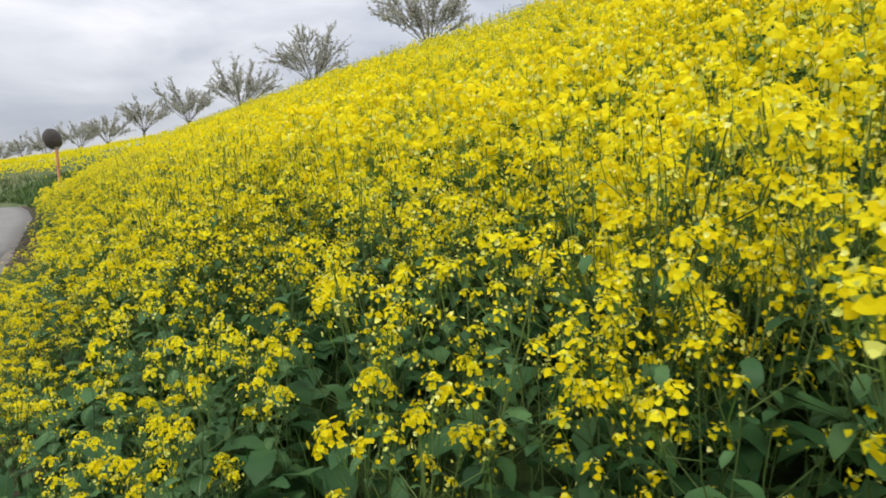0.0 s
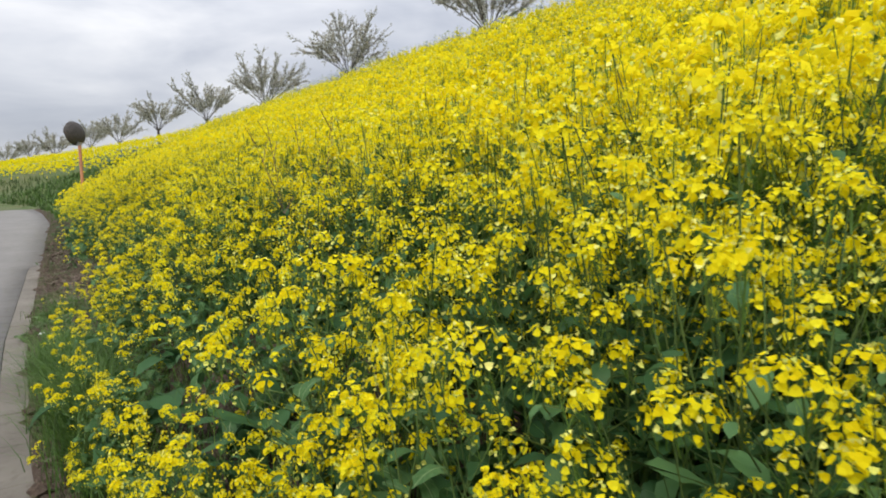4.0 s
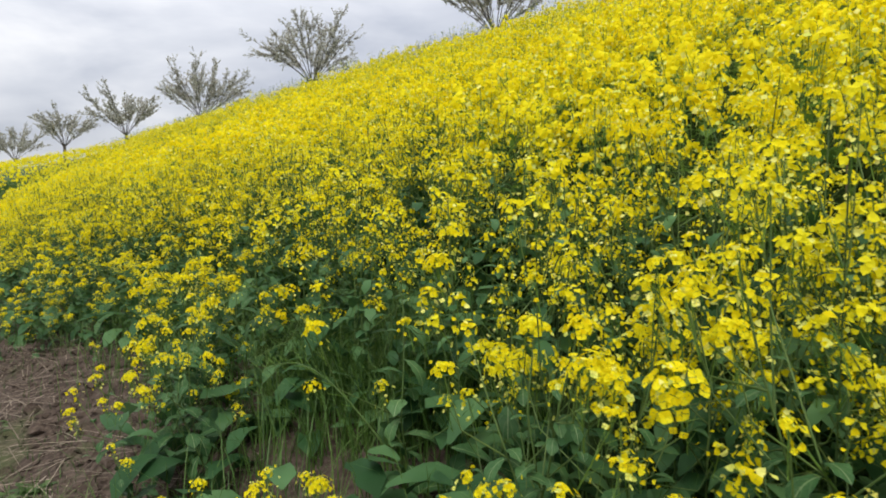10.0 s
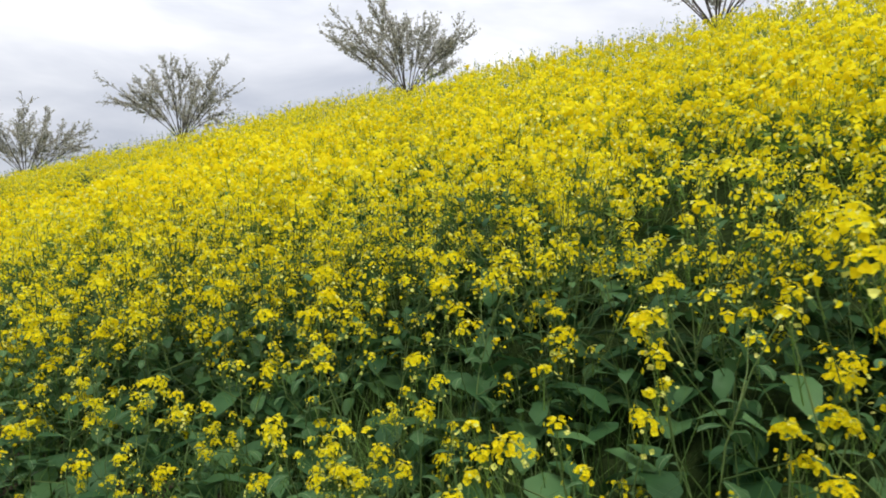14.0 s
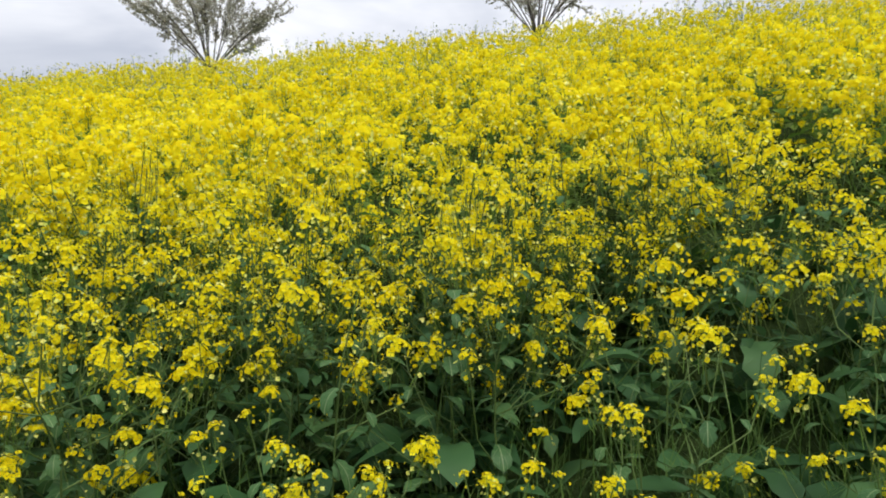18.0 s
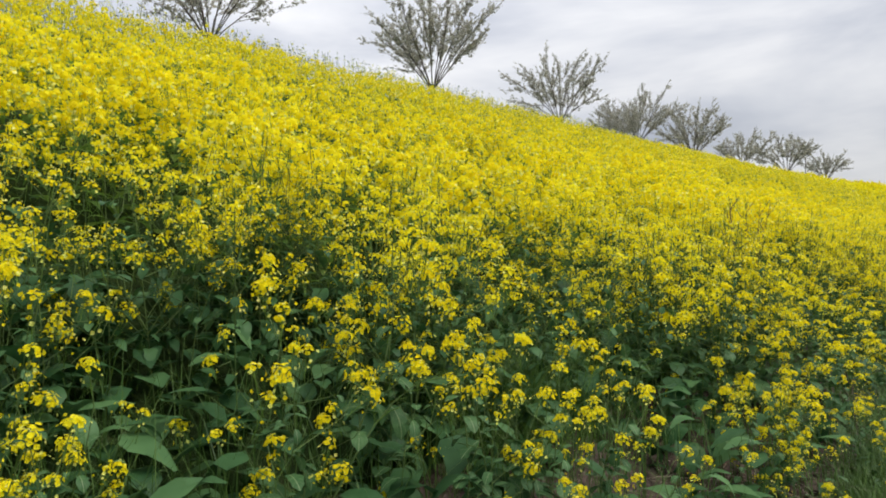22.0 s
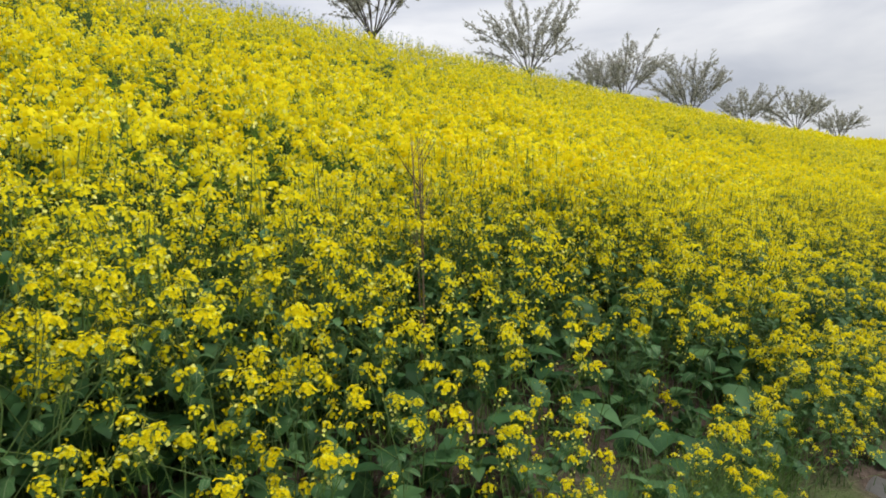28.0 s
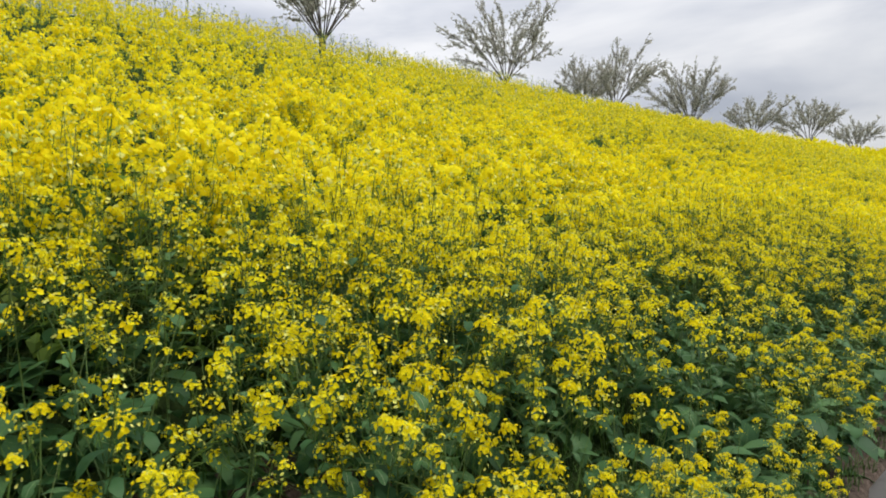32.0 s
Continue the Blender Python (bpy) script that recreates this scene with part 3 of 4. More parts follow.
def plant_arrays(level, height, branches, leaves, low=0.5):
    """One whole plant in arrays. Materials: 0 petal, 1 bud, 2 leaf, 3 stem."""
    lines, heads, leafs = plant_plan(height, branches, leaves, low=low)
    green, flowers = [], []
    for k, (pts, r0, r1) in enumerate(lines):
        if level == 1 and (k == 0 or r0 > 0.002):
            v, f = tube(pts[[0, 2, 5]] if k == 0 else pts, np.linspace(r0, r1, 3))
            green.append((v, f, 1))
        elif level < 4 or k == 0:
            q = pts[[0, len(pts) // 2, -1]] if level < 3 and r0 > 0.002 else pts[[0, -1]]
            w = np.array([0.0014 + 0.0011 * level, 0, 0]) @ rot_z(rng.uniform(0, 3.14)).T
            v = np.concatenate([q - w / 2, q + w / 2])
            n = len(q)
            f = []
            for i in range(n - 1):
                f += [(i, i + 1, n + i + 1), (i, n + i + 1, n + i)]
            green.append((v, np.array(f), 1))
    for p, a, size, wr, pitch in leafs[::(1, 1, 2, 2, 4)[level]]:
        lv, lf = LEAVES[min(level, 3)][rng.integers(4)]
        m, o = leaf_matrix(p, a, size * (0.9, 0.95, 1.35, 1.4, 2.6)[level], pitch)
        green.append((lv @ m.T + o, lf, 0))
    for p, d in heads:
        hv, hf, hm = HEADS[level][rng.choice(6, p=HEAD_SHARE)]
        m = frame_to(d / np.linalg.norm(d) + rng.normal(0, 0.12, 3), rng.uniform(0, 6.28)) * rng.uniform(0.8, 1.2)
        flowers.append((hv @ m.T + p, hf, hm))
    return joined(green), joined(flowers)


def scatter(template, places, turns, sizes):
    """Copies of one template's arrays at many places."""
    v, f, m = template
    c, s = np.cos(turns), np.sin(turns)
    x = (v[None, :, 0] * c[:, None] - v[None, :, 1] * s[:, None]) * sizes[:, None] + places[:, 0:1]
    y = (v[None, :, 0] * s[:, None] + v[None, :, 1] * c[:, None]) * sizes[:, None] + places[:, 1:2]
    z = v[None, :, 2] * sizes[:, None] + places[:, 2:3]
    n, k = len(places), len(v)
    return (np.stack([x, y, z], -1).reshape(-1, 3), (f[None] + (np.arange(n) * k)[:, None, None]).reshape(-1, 3), np.tile(m, n))


def patch(x, y):
    """Vigour of the stand, by place: 0 thin and low to 1 tall and full."""
    a = np.sin(0.9 * x + 1.7 * np.sin(0.45 * y)) * np.sin(0.8 * y + 1.3 * np.sin(0.6 * x) + 0.6)
    b = np.sin(2.3 * x - 1.1 * y + 0.4) * np.sin(1.9 * y + 1.4 * x)
    return np.clip(0.5 + 0.32 * a + 0.22 * b, 0, 1)


def crop_inner(y):
    return edge(y) + np.interp(y, BARE_Y, BARE_W)


FRONT_LO, FRONT_HI, FRONT_DEPTH = 2.5, 19.0, 0.75


def spots(density, y0, y1, u0, u1):
    """Random places in the stand between two distances from its inner margin, thinned where it is weak."""
    n = int(density * (y1 - y0) * (u1 - u0))
    y = rng.uniform(y0, y1, n)
    u = rng.uniform(u0, u1, n)
    x = crop_inner(y) + u
    cx, _ = crest(y)
    keep = (x < cx + 2.0) & (~grassy(x, y) | ((y > 0) & (x > edge(y) + 4.0) & (rng.random(n) < 0.45))) & ((x - 1.9) ** 2 + (y + 14) ** 2 > 1.2) & ((y < -14) | (y > -9.5) | (x > edge(y) + 0.9)) & (rng.random(n) < 0.72 + 0.28 * patch(x, y))
    for tx, ty, tr in THIN:
        keep &= (x - tx) ** 2 + (y - ty) ** 2 > tr ** 2
    x, y = x[keep], y[keep]
    return np.stack([x, y, ground_z(x, y) - 0.01], -1)


def sizes_at(p):
    cx, _ = crest(p[:, 1])
    e = crop_inner(p[:, 1])
    t = np.clip((p[:, 0] - e) / np.maximum(cx - e, 1), 0, 1)
    h = 0.86 + 0.22 * patch(p[:, 0], p[:, 1]) - 0.36 * t ** 2
    front = np.clip((p[:, 0] - e) / 0.65, 0, 1)
    foot = np.interp(p[:, 1], [2, 5.5, 6.5, 8.4, 9, 16.5, 18, 28], [0.66, 0.66, 0.56, 0.56, 0.62, 0.62, 0.85, 1.0])
    return h * (foot + (1 - foot) * front) * rng.uniform(0.84, 1.14, len(p))


def leafiness(x, y):
    """Share of leafy plants with few flowers along the front of the stand."""
    u = x - crop_inner(y)
    a = np.interp(y, [4.0, 4.5, 5.9, 6.3, 8.5, 8.75, 9.8, 10.1, 12.6, 13.0, 14.4, 15.0, 15.6, 16.2, 19], [0.15, 0.6, 0.75, 0.15, 0.05, 0.95, 0.95, 0.1, 0.1, 1.0, 1.0, 0.4, 0.15, 0.25, 0.35])
    a = np.where((y < 6.2) & (u < 0.4), 0.3 * a, a)
    return a * np.clip((np.interp(y, [10, 12.5, 14.3, 15.3], [1.4, 1.6, 1.15, 0.9]) - u) / 0.5, 0, 1)


def budding(x, y):
    """Share of plants higher on the bank that are still green, in patches."""
    a = np.sin(2.1 * x + 1.4 * np.sin(1.3 * y)) * np.sin(1.7 * y + 1.9 * np.sin(1.1 * x)) + 0.5 * np.sin(4.6 * x + 2.2 * y) * np.sin(3.9 * y - 2.7 * x)
    return np.clip(0.1 + 1.3 * (a - 0.42), 0.06, 0.85)


def stand(label, level, variants, height, branches, leaves, areas, group, low=0.5, leafy=None):
    """One uncountable part of the crop: foliage and flowers of all its plants."""
    pts = np.concatenate([spots(*a) for a in areas])
    if leafy is not None:
        share = leafiness if level == 1 else budding
        pts = pts[(rng.random(len(pts)) < share(pts[:, 0], pts[:, 1])) == leafy]
    which = rng.integers(0, variants, len(pts))
    greens, flowers = [], []
    for k in range(variants):
        sel = pts[which == k]
        if not len(sel):
            continue
        g, fl = plant_arrays(level, height, branches, leaves, low)
        turns, sz = rng.uniform(0, 6.28, len(sel)), sizes_at(sel)
        greens.append(scatter(g, sel, turns, sz))
        flowers.append(scatter(fl, sel, turns, sz))
    top = tagged(new("canola_stand"), label, "flower field", group, kind="stuff")
    v, f, m = joined(greens)
    part("foliage", np_mesh("foliage", v, f, [LEAF, STEM] if level == 1 else [SHOOT, SHOOT], m, level == 1), top)
    v, f, m = joined(flowers)
    part("flowers", np_mesh("flowers", v, f, [PETAL, BUD, SHOOT], m), top)
    return top


FIELD = "canola on the bank"
NEAR = [(25, FRONT_LO, FRONT_HI, FRONT_DEPTH, 1.9), (18, -1, FRONT_LO, 0, 1.8), (20, FRONT_HI, 23, 0, 1.6)]
stand("dense yellow flowering canola with dusty green leaves beside the road", 1, 12, 1.08, 16, 8, NEAR, FIELD, 1.0, False)
stand("leafy canola with few yellow flowers along the road", 1, 6, 0.97, 4, 12, [(22, FRONT_LO, 11, FRONT_DEPTH, 1.9)], FIELD, 0.2, True)
stand("leafy canola with some yellow flowers beside the bare soil", 1, 8, 0.97, 5, 12, [(22, 11, FRONT_HI, FRONT_DEPTH, 1.9)], FIELD, 0.35, True)
stand("dense yellow flowering canola halfway up the bank", 2, 12, 1.05, 17, 3,
      [(21, -1, 23, 1.85, 6.0), (16, -9, -1, 0, 5.0), (16, 23, 30, 0, 4)], FIELD, 0.5, False)
stand("green budding canola with few yellow flowers halfway up the bank", 2, 6, 1.0, 4, 9, [(20, -1, 23, 1.85, 6.0)], FIELD, 0.3, True)
stand("yellow flowering canola towards the crest of the bank", 3, 10, 1.05, 12, 2,
      [(12, -9, 30, 6.0, 12), (10, -22, -9, 0, 13), (10, 30, 44, 0, 10)], FIELD, 0.5, False)
stand("green budding canola with few yellow flowers high on the bank", 3, 5, 1.0, 5, 6, [(12, -9, 30, 6.0, 12)], FIELD, 0.3, True)
stand("thin green and yellow canola along the crest of the bank", 3, 8, 1.0, 6, 8,
      [(14, -9, 30, 12, 18), (9, -22, -9, 13, 20), (9, 30, 44, 10, 16)], FIELD)
stand("far yellow flowering canola along the bank", 4, 8, 1.05, 5, 1,
      [(5, -100, -22, 0, 26), (5, 44, 128, 0, 26)], FIELD)


def verge_clump():
    """A few canola plants across the road."""
    top = tagged(new("canola_clump"), "small clump of yellow canola on the verge across the road", "flower clump", kind="stuff")
    n = 26
    y = rng.normal(-16.3, 0.8, n)
    x = edge(y) - road_width(y) - 0.15 - rng.uniform(0, 1.2, n)
    g, fl = plant_arrays(2, 0.8, 7, 8)
    p, a, s = np.stack([x, y, ground_z(x, y)], 1), rng.uniform(0, 6.28, n), rng.uniform(0.6, 0.9, n)
    part("foliage", np_mesh("foliage", *scatter(g, p, a, s)[:2], [LEAF]), top)
    v, f, m = scatter(fl, p, a, s)
    part("flowers", np_mesh("flowers", v, f, [PETAL, BUD, STEM], m), top)


verge_clump()


def undergrowth():
    """Low leaves that hide the soil under the stand."""
    pieces = []
    for k in range(4):
        pts = spots(14, -2, 24, -0.05, 2.4)
        lv, lf = LEAVES[1][k]
        for pitch in (0.25, 0.7):
            mm, o = leaf_matrix(np.zeros(3), 0.0, 0.22, pitch)
            n = len(pts)
            q = pts + np.stack([rng.normal(0, 0.06, n), rng.normal(0, 0.06, n), rng.uniform(0.0, 0.35, n)], 1)
            pieces.append(scatter((lv @ mm.T, lf, np.zeros(len(lf), int)), q, rng.uniform(0, 6.28, n), rng.uniform(0.6, 1.2, n)))
    v, f, m = joined(pieces)
    tagged(new("undergrowth", np_mesh("undergrowth", v, f, [LEAF], None, True)), "dark green low leaves under the flowering canola", "undergrowth", kind="stuff")


undergrowth()


def crest_stalks():
    """Thin stalks with buds and pods that stand above the crest."""
    n = 5600
    y = rng.uniform(-34, 56, n)
    cx, _ = crest(y)
    x = cx + rng.uniform(-2.6, 0.8, n)
    pieces = []
    for k in range(6):
        h = rng.uniform(0.85, 1.15)
        pts = np.array([[0, 0, 0], [*rng.normal(0, 0.04, 2), h * 0.6], [*rng.normal(0, 0.09, 2), h]])
        w = np.array([0.008, 0, 0])
        sv = np.concatenate([pts - w / 2, pts + w / 2])
        one = [(sv, np.array([(0, 1, 4), (0, 4, 3), (1, 2, 5), (1, 5, 4)]), 0)]
        for j in range(5):
            c = pts[2] + np.array([*rng.normal(0, 0.05, 2), -rng.uniform(-0.02, 0.28)])
            q = np.array([[-0.5, -0.4, 0], [0.5, -0.4, 0.1], [0.5, 0.4, 0], [-0.5, 0.4, 0.1]]) * rng.uniform(0.02, 0.045)
            one.append((q @ frame_to(rng.normal(0, 1, 3)).T + c, np.array([(0, 1, 2), (0, 2, 3)]), 1 if j < 3 else 0))
        sel = np.arange(k, n, 6)
        p = np.stack([x[sel], y[sel], ground_z(x[sel], y[sel])], 1)
        pieces.append(scatter(joined(one), p, rng.uniform(0, 6.28, len(sel)), rng.uniform(0.5, 0.98, len(sel))))
    v, f, m = joined(pieces)
    tagged(new("flower_stalks", np_mesh("flower_stalks", v, f, [STEM, BUD], m)), "thin green stalks with buds standing above the crest", "flower stalks", kind="stuff")


crest_stalks()


# ---------------------------------------------------------------- front row: single plants
def head_meshes():
    out = []
    for v, f, m in HEADS[0]:
        out.append(np_mesh("flower_head", v, f, [PETAL, BUD, SHOOT], m))
    return out


def leaf_meshes():
    return [np_mesh("leaf", v, f, [LEAF_NEAR], None, True) for v, f in LEAVES[0]]


HEAD_ME, LEAF_ME = head_meshes(), leaf_meshes()


def to_matrix(m, p):
    return Matrix(((*m[0], p[0]), (*m[1], p[1]), (*m[2], p[2]), (0, 0, 0, 1)))


def canola_plant(height, branches, leaves, broad, low, label):
    top = tagged(new("canola_plant"), label, "canola plant", "canola plants along the road")
    lines, heads, leafs = plant_plan(height, branches, leaves, 1.2, broad, low)
    pieces = []
    for pts, r0, r1 in lines:
        v, f = tube(pts, np.linspace(r0, r1, len(pts)), 4)
        pieces.append((v, f, 0))
    v, f, m = joined(pieces)
    part("stem", np_mesh("stem", v, f, [STEM], None, True), top)
    for p, a, size, wr, pitch in leafs:
        ob = part("leaf", LEAF_ME[rng.integers(8)], top)
        ob.matrix_local = to_matrix(*leaf_matrix(p, a, size * 1.1, pitch))
    REACH[top.name] = np.array([p for p, d in heads if p[2] > 0.5] + [p for p, *_ in leafs if p[2] > 0.6])
    for p, d in heads:
        ob = part("flower_head", HEAD_ME[rng.choice(6, p=HEAD_SHARE)], top)
        ob.matrix_local = to_matrix(frame_to(d / np.linalg.norm(d) + rng.normal(0, 0.12, 3), rng.uniform(0, 6.28)) * rng.uniform(0.85, 1.2), p)
    return top


REACH = {}
# the line walked beside the plants: nothing tall overhangs it
LINE_Y, LINE_X = [0, 2.6, 7.4, 9, 11, 12.2, 13.8, 15.4, 16.2, 18], [0.3, 0.31, 0.11, 0.21, 0.21, 0.39, 0.37, 0.57, 0.45, 0.3]


def front_row():
    looks = [("leafy canola plant with broad leaves and few flower heads", 0.95, 3, 18, 1.08, 0.2),
             ("tall canola plant with yellow flower heads and broad leaves", 1.1, 9, 11, 1.1, 0.7),
             ("bushy canola plant with many small yellow flower heads", 1.02, 11, 10, 0.9, 0.95),
             ("sprawling canola plant with yellow flower heads down to the ground", 0.95, 13, 9, 0.85, 1.6),
             ("leafy canola plant with some small yellow flower heads", 0.97, 4, 16, 1.05, 0.3)]
    makers = [[canola_plant(h, b, n, w, low, text) for _ in range(4)] for text, h, b, n, w, low in looks]
    fresh = {id(m) for row in makers for m in row}
    pts = spots(28, FRONT_LO, FRONT_HI, 0.0, FRONT_DEPTH)
    rng.shuffle(pts)
    pts = pts[:167]
    sz = sizes_at(pts)
    low_y = np.concatenate([rng.uniform(8.9, 10.4, 10), rng.uniform(10.9, 12.9, 9), rng.uniform(5.9, 8.5, 26), rng.uniform(16, 18.5, 6), rng.uniform(3.6, 5.9, 10)])
    low_x = crop_inner(low_y) + rng.uniform(-0.28, 0.1, len(low_y)) * np.where((low_y > 5.9) & (low_y < 9), 0.4, 1.0)
    pts = np.concatenate([pts, np.stack([low_x, low_y, ground_z(low_x, low_y) - 0.01], 1)])
    sz = np.concatenate([sz, rng.uniform(0.45, 0.7, len(low_y)) * np.where(low_y < 5.9, 1.25, 1.0)])
    for i, p in enumerate(pts):
        pick = rng.random()
        row = 2 if pick < 0.3 else 3
        if rng.random() < 0.9 * leafiness(p[0], p[1]):
            row = 1 if pick > 0.9 else 0 if p[1] < 11 or pick < 0.55 else 4
        src = makers[row if i < len(pts) - len(low_y) else 3][rng.integers(4)]
        for attempt in range(10):
            lean = rng.uniform(0, 0.16) * (1 if p[0] < crop_inner(p[1]) + 0.4 else 0.3) * (attempt < 3)
            m = Matrix.Translation(p) @ Matrix.Rotation(-lean, 4, "Y") @ Matrix.Rotation(rng.uniform(0, 6.28), 4, "Z") @ Matrix.Diagonal((sz[i], sz[i], sz[i], 1))
            q = np.array([m @ Vector(h) for h in REACH[src.name]])
            if not np.any((q[:, 0] < np.interp(q[:, 1], LINE_Y, LINE_X) + 0.16) & (q[:, 2] > 0.55)):
                break
        else:
            continue
        if id(src) in fresh:
            fresh.discard(id(src))
            src.matrix_basis = m
        else:
            copy_thing(src, Matrix.Identity(4)).matrix_basis = m
    for src in [k for row in makers for k in row if id(k) in fresh]:      # shapes that found no place
        for ob in [*src.children_recursive, src]:
            bpy.data.objects.remove(ob)


front_row()


# ---------------------------------------------------------------- cherry trees on the crest
def tree_arrays(seed, height, spread, stems, detail, bole=0.42):
    """A vase-shaped young tree: stems fanning out from a short trunk, feathered with twigs and small leaves."""
    r = np.random.default_rng(seed)
    wood, twigs, leaves = [], [], []

    def leaf_at(b, size):
        m = frame_to(r.normal(0, 1, 3), r.uniform(0, 6.28)) * size
        lv = np.array([[-0.5, -0.2, 0], [0.1, -0.32, 0.1], [0.6, 0.0, 0], [0.1, 0.32, 0.1]]) @ m.T + b
        leaves.append((lv, np.array([(0, 1, 3), (1, 2, 3)]), 0))

    def grow(p, d, length, radius, depth):
        n = (5, 3, 2)[depth]
        pts, q, dd = [p], p.copy(), d / np.linalg.norm(d)
        for i in range(n):
            dd = dd + (np.array([d[0], d[1], -0.1]) * 0.13 if depth == 0 else np.array([0, 0, 0.04])) + r.normal(0, (0.045, 0.07, 0.1)[depth], 3)
            dd /= np.linalg.norm(dd)
            q = q + dd * length / n
            pts.append(q)
        pts = np.array(pts)
        v, f = tube(pts, np.linspace(radius, radius * 0.35, n + 1), (5, 3, 3)[depth])
        (wood if depth < 2 else twigs).append((v, f, 0))
        at = lambda s: np.array([np.interp(s * n, np.arange(n + 1), pts[:, j]) for j in range(3)])
        along = lambda s: (pts[min(int(s * n), n - 1) + 1] - pts[min(int(s * n), n - 1)]) / (length / n)
        if depth == 0:
            for k in range(5):
                s = r.uniform(0.25, 0.8)
                grow(at(s), along(s) + r.normal(0, 0.36, 3), reach * (0.14 + 0.42 * (1 - s)) * r.uniform(0.8, 1.15), radius * 0.55 * (1.2 - s), 1)
        if depth < 2:
            for k in range(round((16, 9)[depth] * detail)):
                s = r.uniform((0.3, 0.1)[depth], 1.0)
                grow(at(s), along(s) + r.normal(0, 0.4, 3), reach * r.uniform(0.05, 0.12), 0.0055, 2)
        if depth > 0:
            for k in range((13, 11)[depth - 1]):
                leaf_at(at(r.uniform(0.1, 1)) + r.normal(0, 0.025, 3), r.uniform(0.045, 0.09) * (1.8 - 0.8 * detail))

    a, reach = r.uniform(0, 6.28), height - bole
    for i in range(stems):
        a += 2.4 + r.uniform(-0.3, 0.3)
        tilt = spread * 0.86 * math.sqrt((i + 0.5) / stems)
        d = np.array([math.cos(a) * math.sin(tilt), math.sin(a) * math.sin(tilt), math.cos(tilt)])
        p = np.array([math.cos(a) * 0.07, math.sin(a) * 0.07, bole])
        grow(p, d, reach * r.uniform(0.6, 1.08), 0.018, 0)
    v, f = tube(np.array([[0, 0, -0.15], [0.01, 0, 0.1], [0, 0.01, bole], [0, 0, bole + 0.15]]), [0.14, 0.11, 0.09, 0.03], 8)
    return (v, f), joined(wood), joined(twigs), joined(leaves)


def cherry_tree(seed, height, spread, stems, detail, label, bole=0.42):
    top = tagged(new("cherry_tree"), label, "tree", "row of trees on the crest")
    trunk, wood, twigs, leaves = tree_arrays(seed, height, spread, stems, detail, bole)
    part("trunk", np_mesh("trunk", *trunk, [BARK], None, True), top)
    part("limb_fan", np_mesh("limb_fan", wood[0], wood[1], [BARK], None, True), top)
    part("twig_mass", np_mesh("twig_mass", twigs[0], twigs[1], [TWIG]), top)
    part("crown", np_mesh("crown", leaves[0], leaves[1], [TWIGLEAF]), top, "sparse grey-green young leaves")
    return top


def tree_row():
    sparse = "young vase-shaped cherry tree with sparse new leaves on the crest"
    leafy = "young round cherry tree with grey-green leaves on the crest"
    makers = [cherry_tree(11, 4.2, 0.95, 17, 1.0, sparse, 0.7), cherry_tree(12, 4.2, 0.88, 17, 1.0, sparse, 0.7), cherry_tree(13, 4.2, 0.85, 19, 1.0, leafy, 0.75), cherry_tree(14, 4.2, 0.9, 15, 0.9, sparse, 0.7),
              cherry_tree(15, 4.2, 0.95, 13, 0.8, sparse, 1.0), cherry_tree(16, 4.2, 0.9, 13, 0.85, leafy, 1.1)]
    # x, y, height, which of the six shapes
    rows = [(15.2, 35.5, 4.1, 0), (16.05, 25.65, 4.1, 1), (16.38, 16.93, 4.2, 2), (17.0, 7.0, 4.5, 3),
            (18.07, -3.2, 5.3, 2), (18.2, -12.9, 4.8, 3), (18.6, -22.7, 4.8, 1), (19.6, -34.1, 5.5, 2), (19.3, -44.4, 5.4, 4),
            (18.25, -54.4, 6.6, 5), (17.0, -64.3, 5.4, 5), (11.3, -88.0, 5.6, 5), (8.7, -96.0, 5.8, 5), (18.9, -20.0, 3.4, 0),
            (15.25, 47.5, 4.7, 1), (14.5, 58.6, 5.1, 4), (13.2, 69.9, 5.1, 5), (11.6, 81.1, 5.1, 4),
            (10.2, 92, 5.2, 5), (7.4, 103, 5.1, 4), (5.2, 114, 5.1, 5), (2.6, 125, 5.0, 4), (-0.6, 136, 5.0, 5)]
    used = set()
    for i, (x, y, h, k) in enumerate(rows):
        s = h / 4.2
        m = Matrix.Translation((x, y, float(ground_z(x, y)) - 0.02)) @ Matrix.Rotation(i * 1.7, 4, "Z") @ Matrix.Diagonal((s, s, s, 1))
        if k in used:
            copy_thing(makers[k], Matrix.Identity(4)).matrix_basis = m
        else:
            makers[k].matrix_basis = m
            used.add(k)


tree_row()


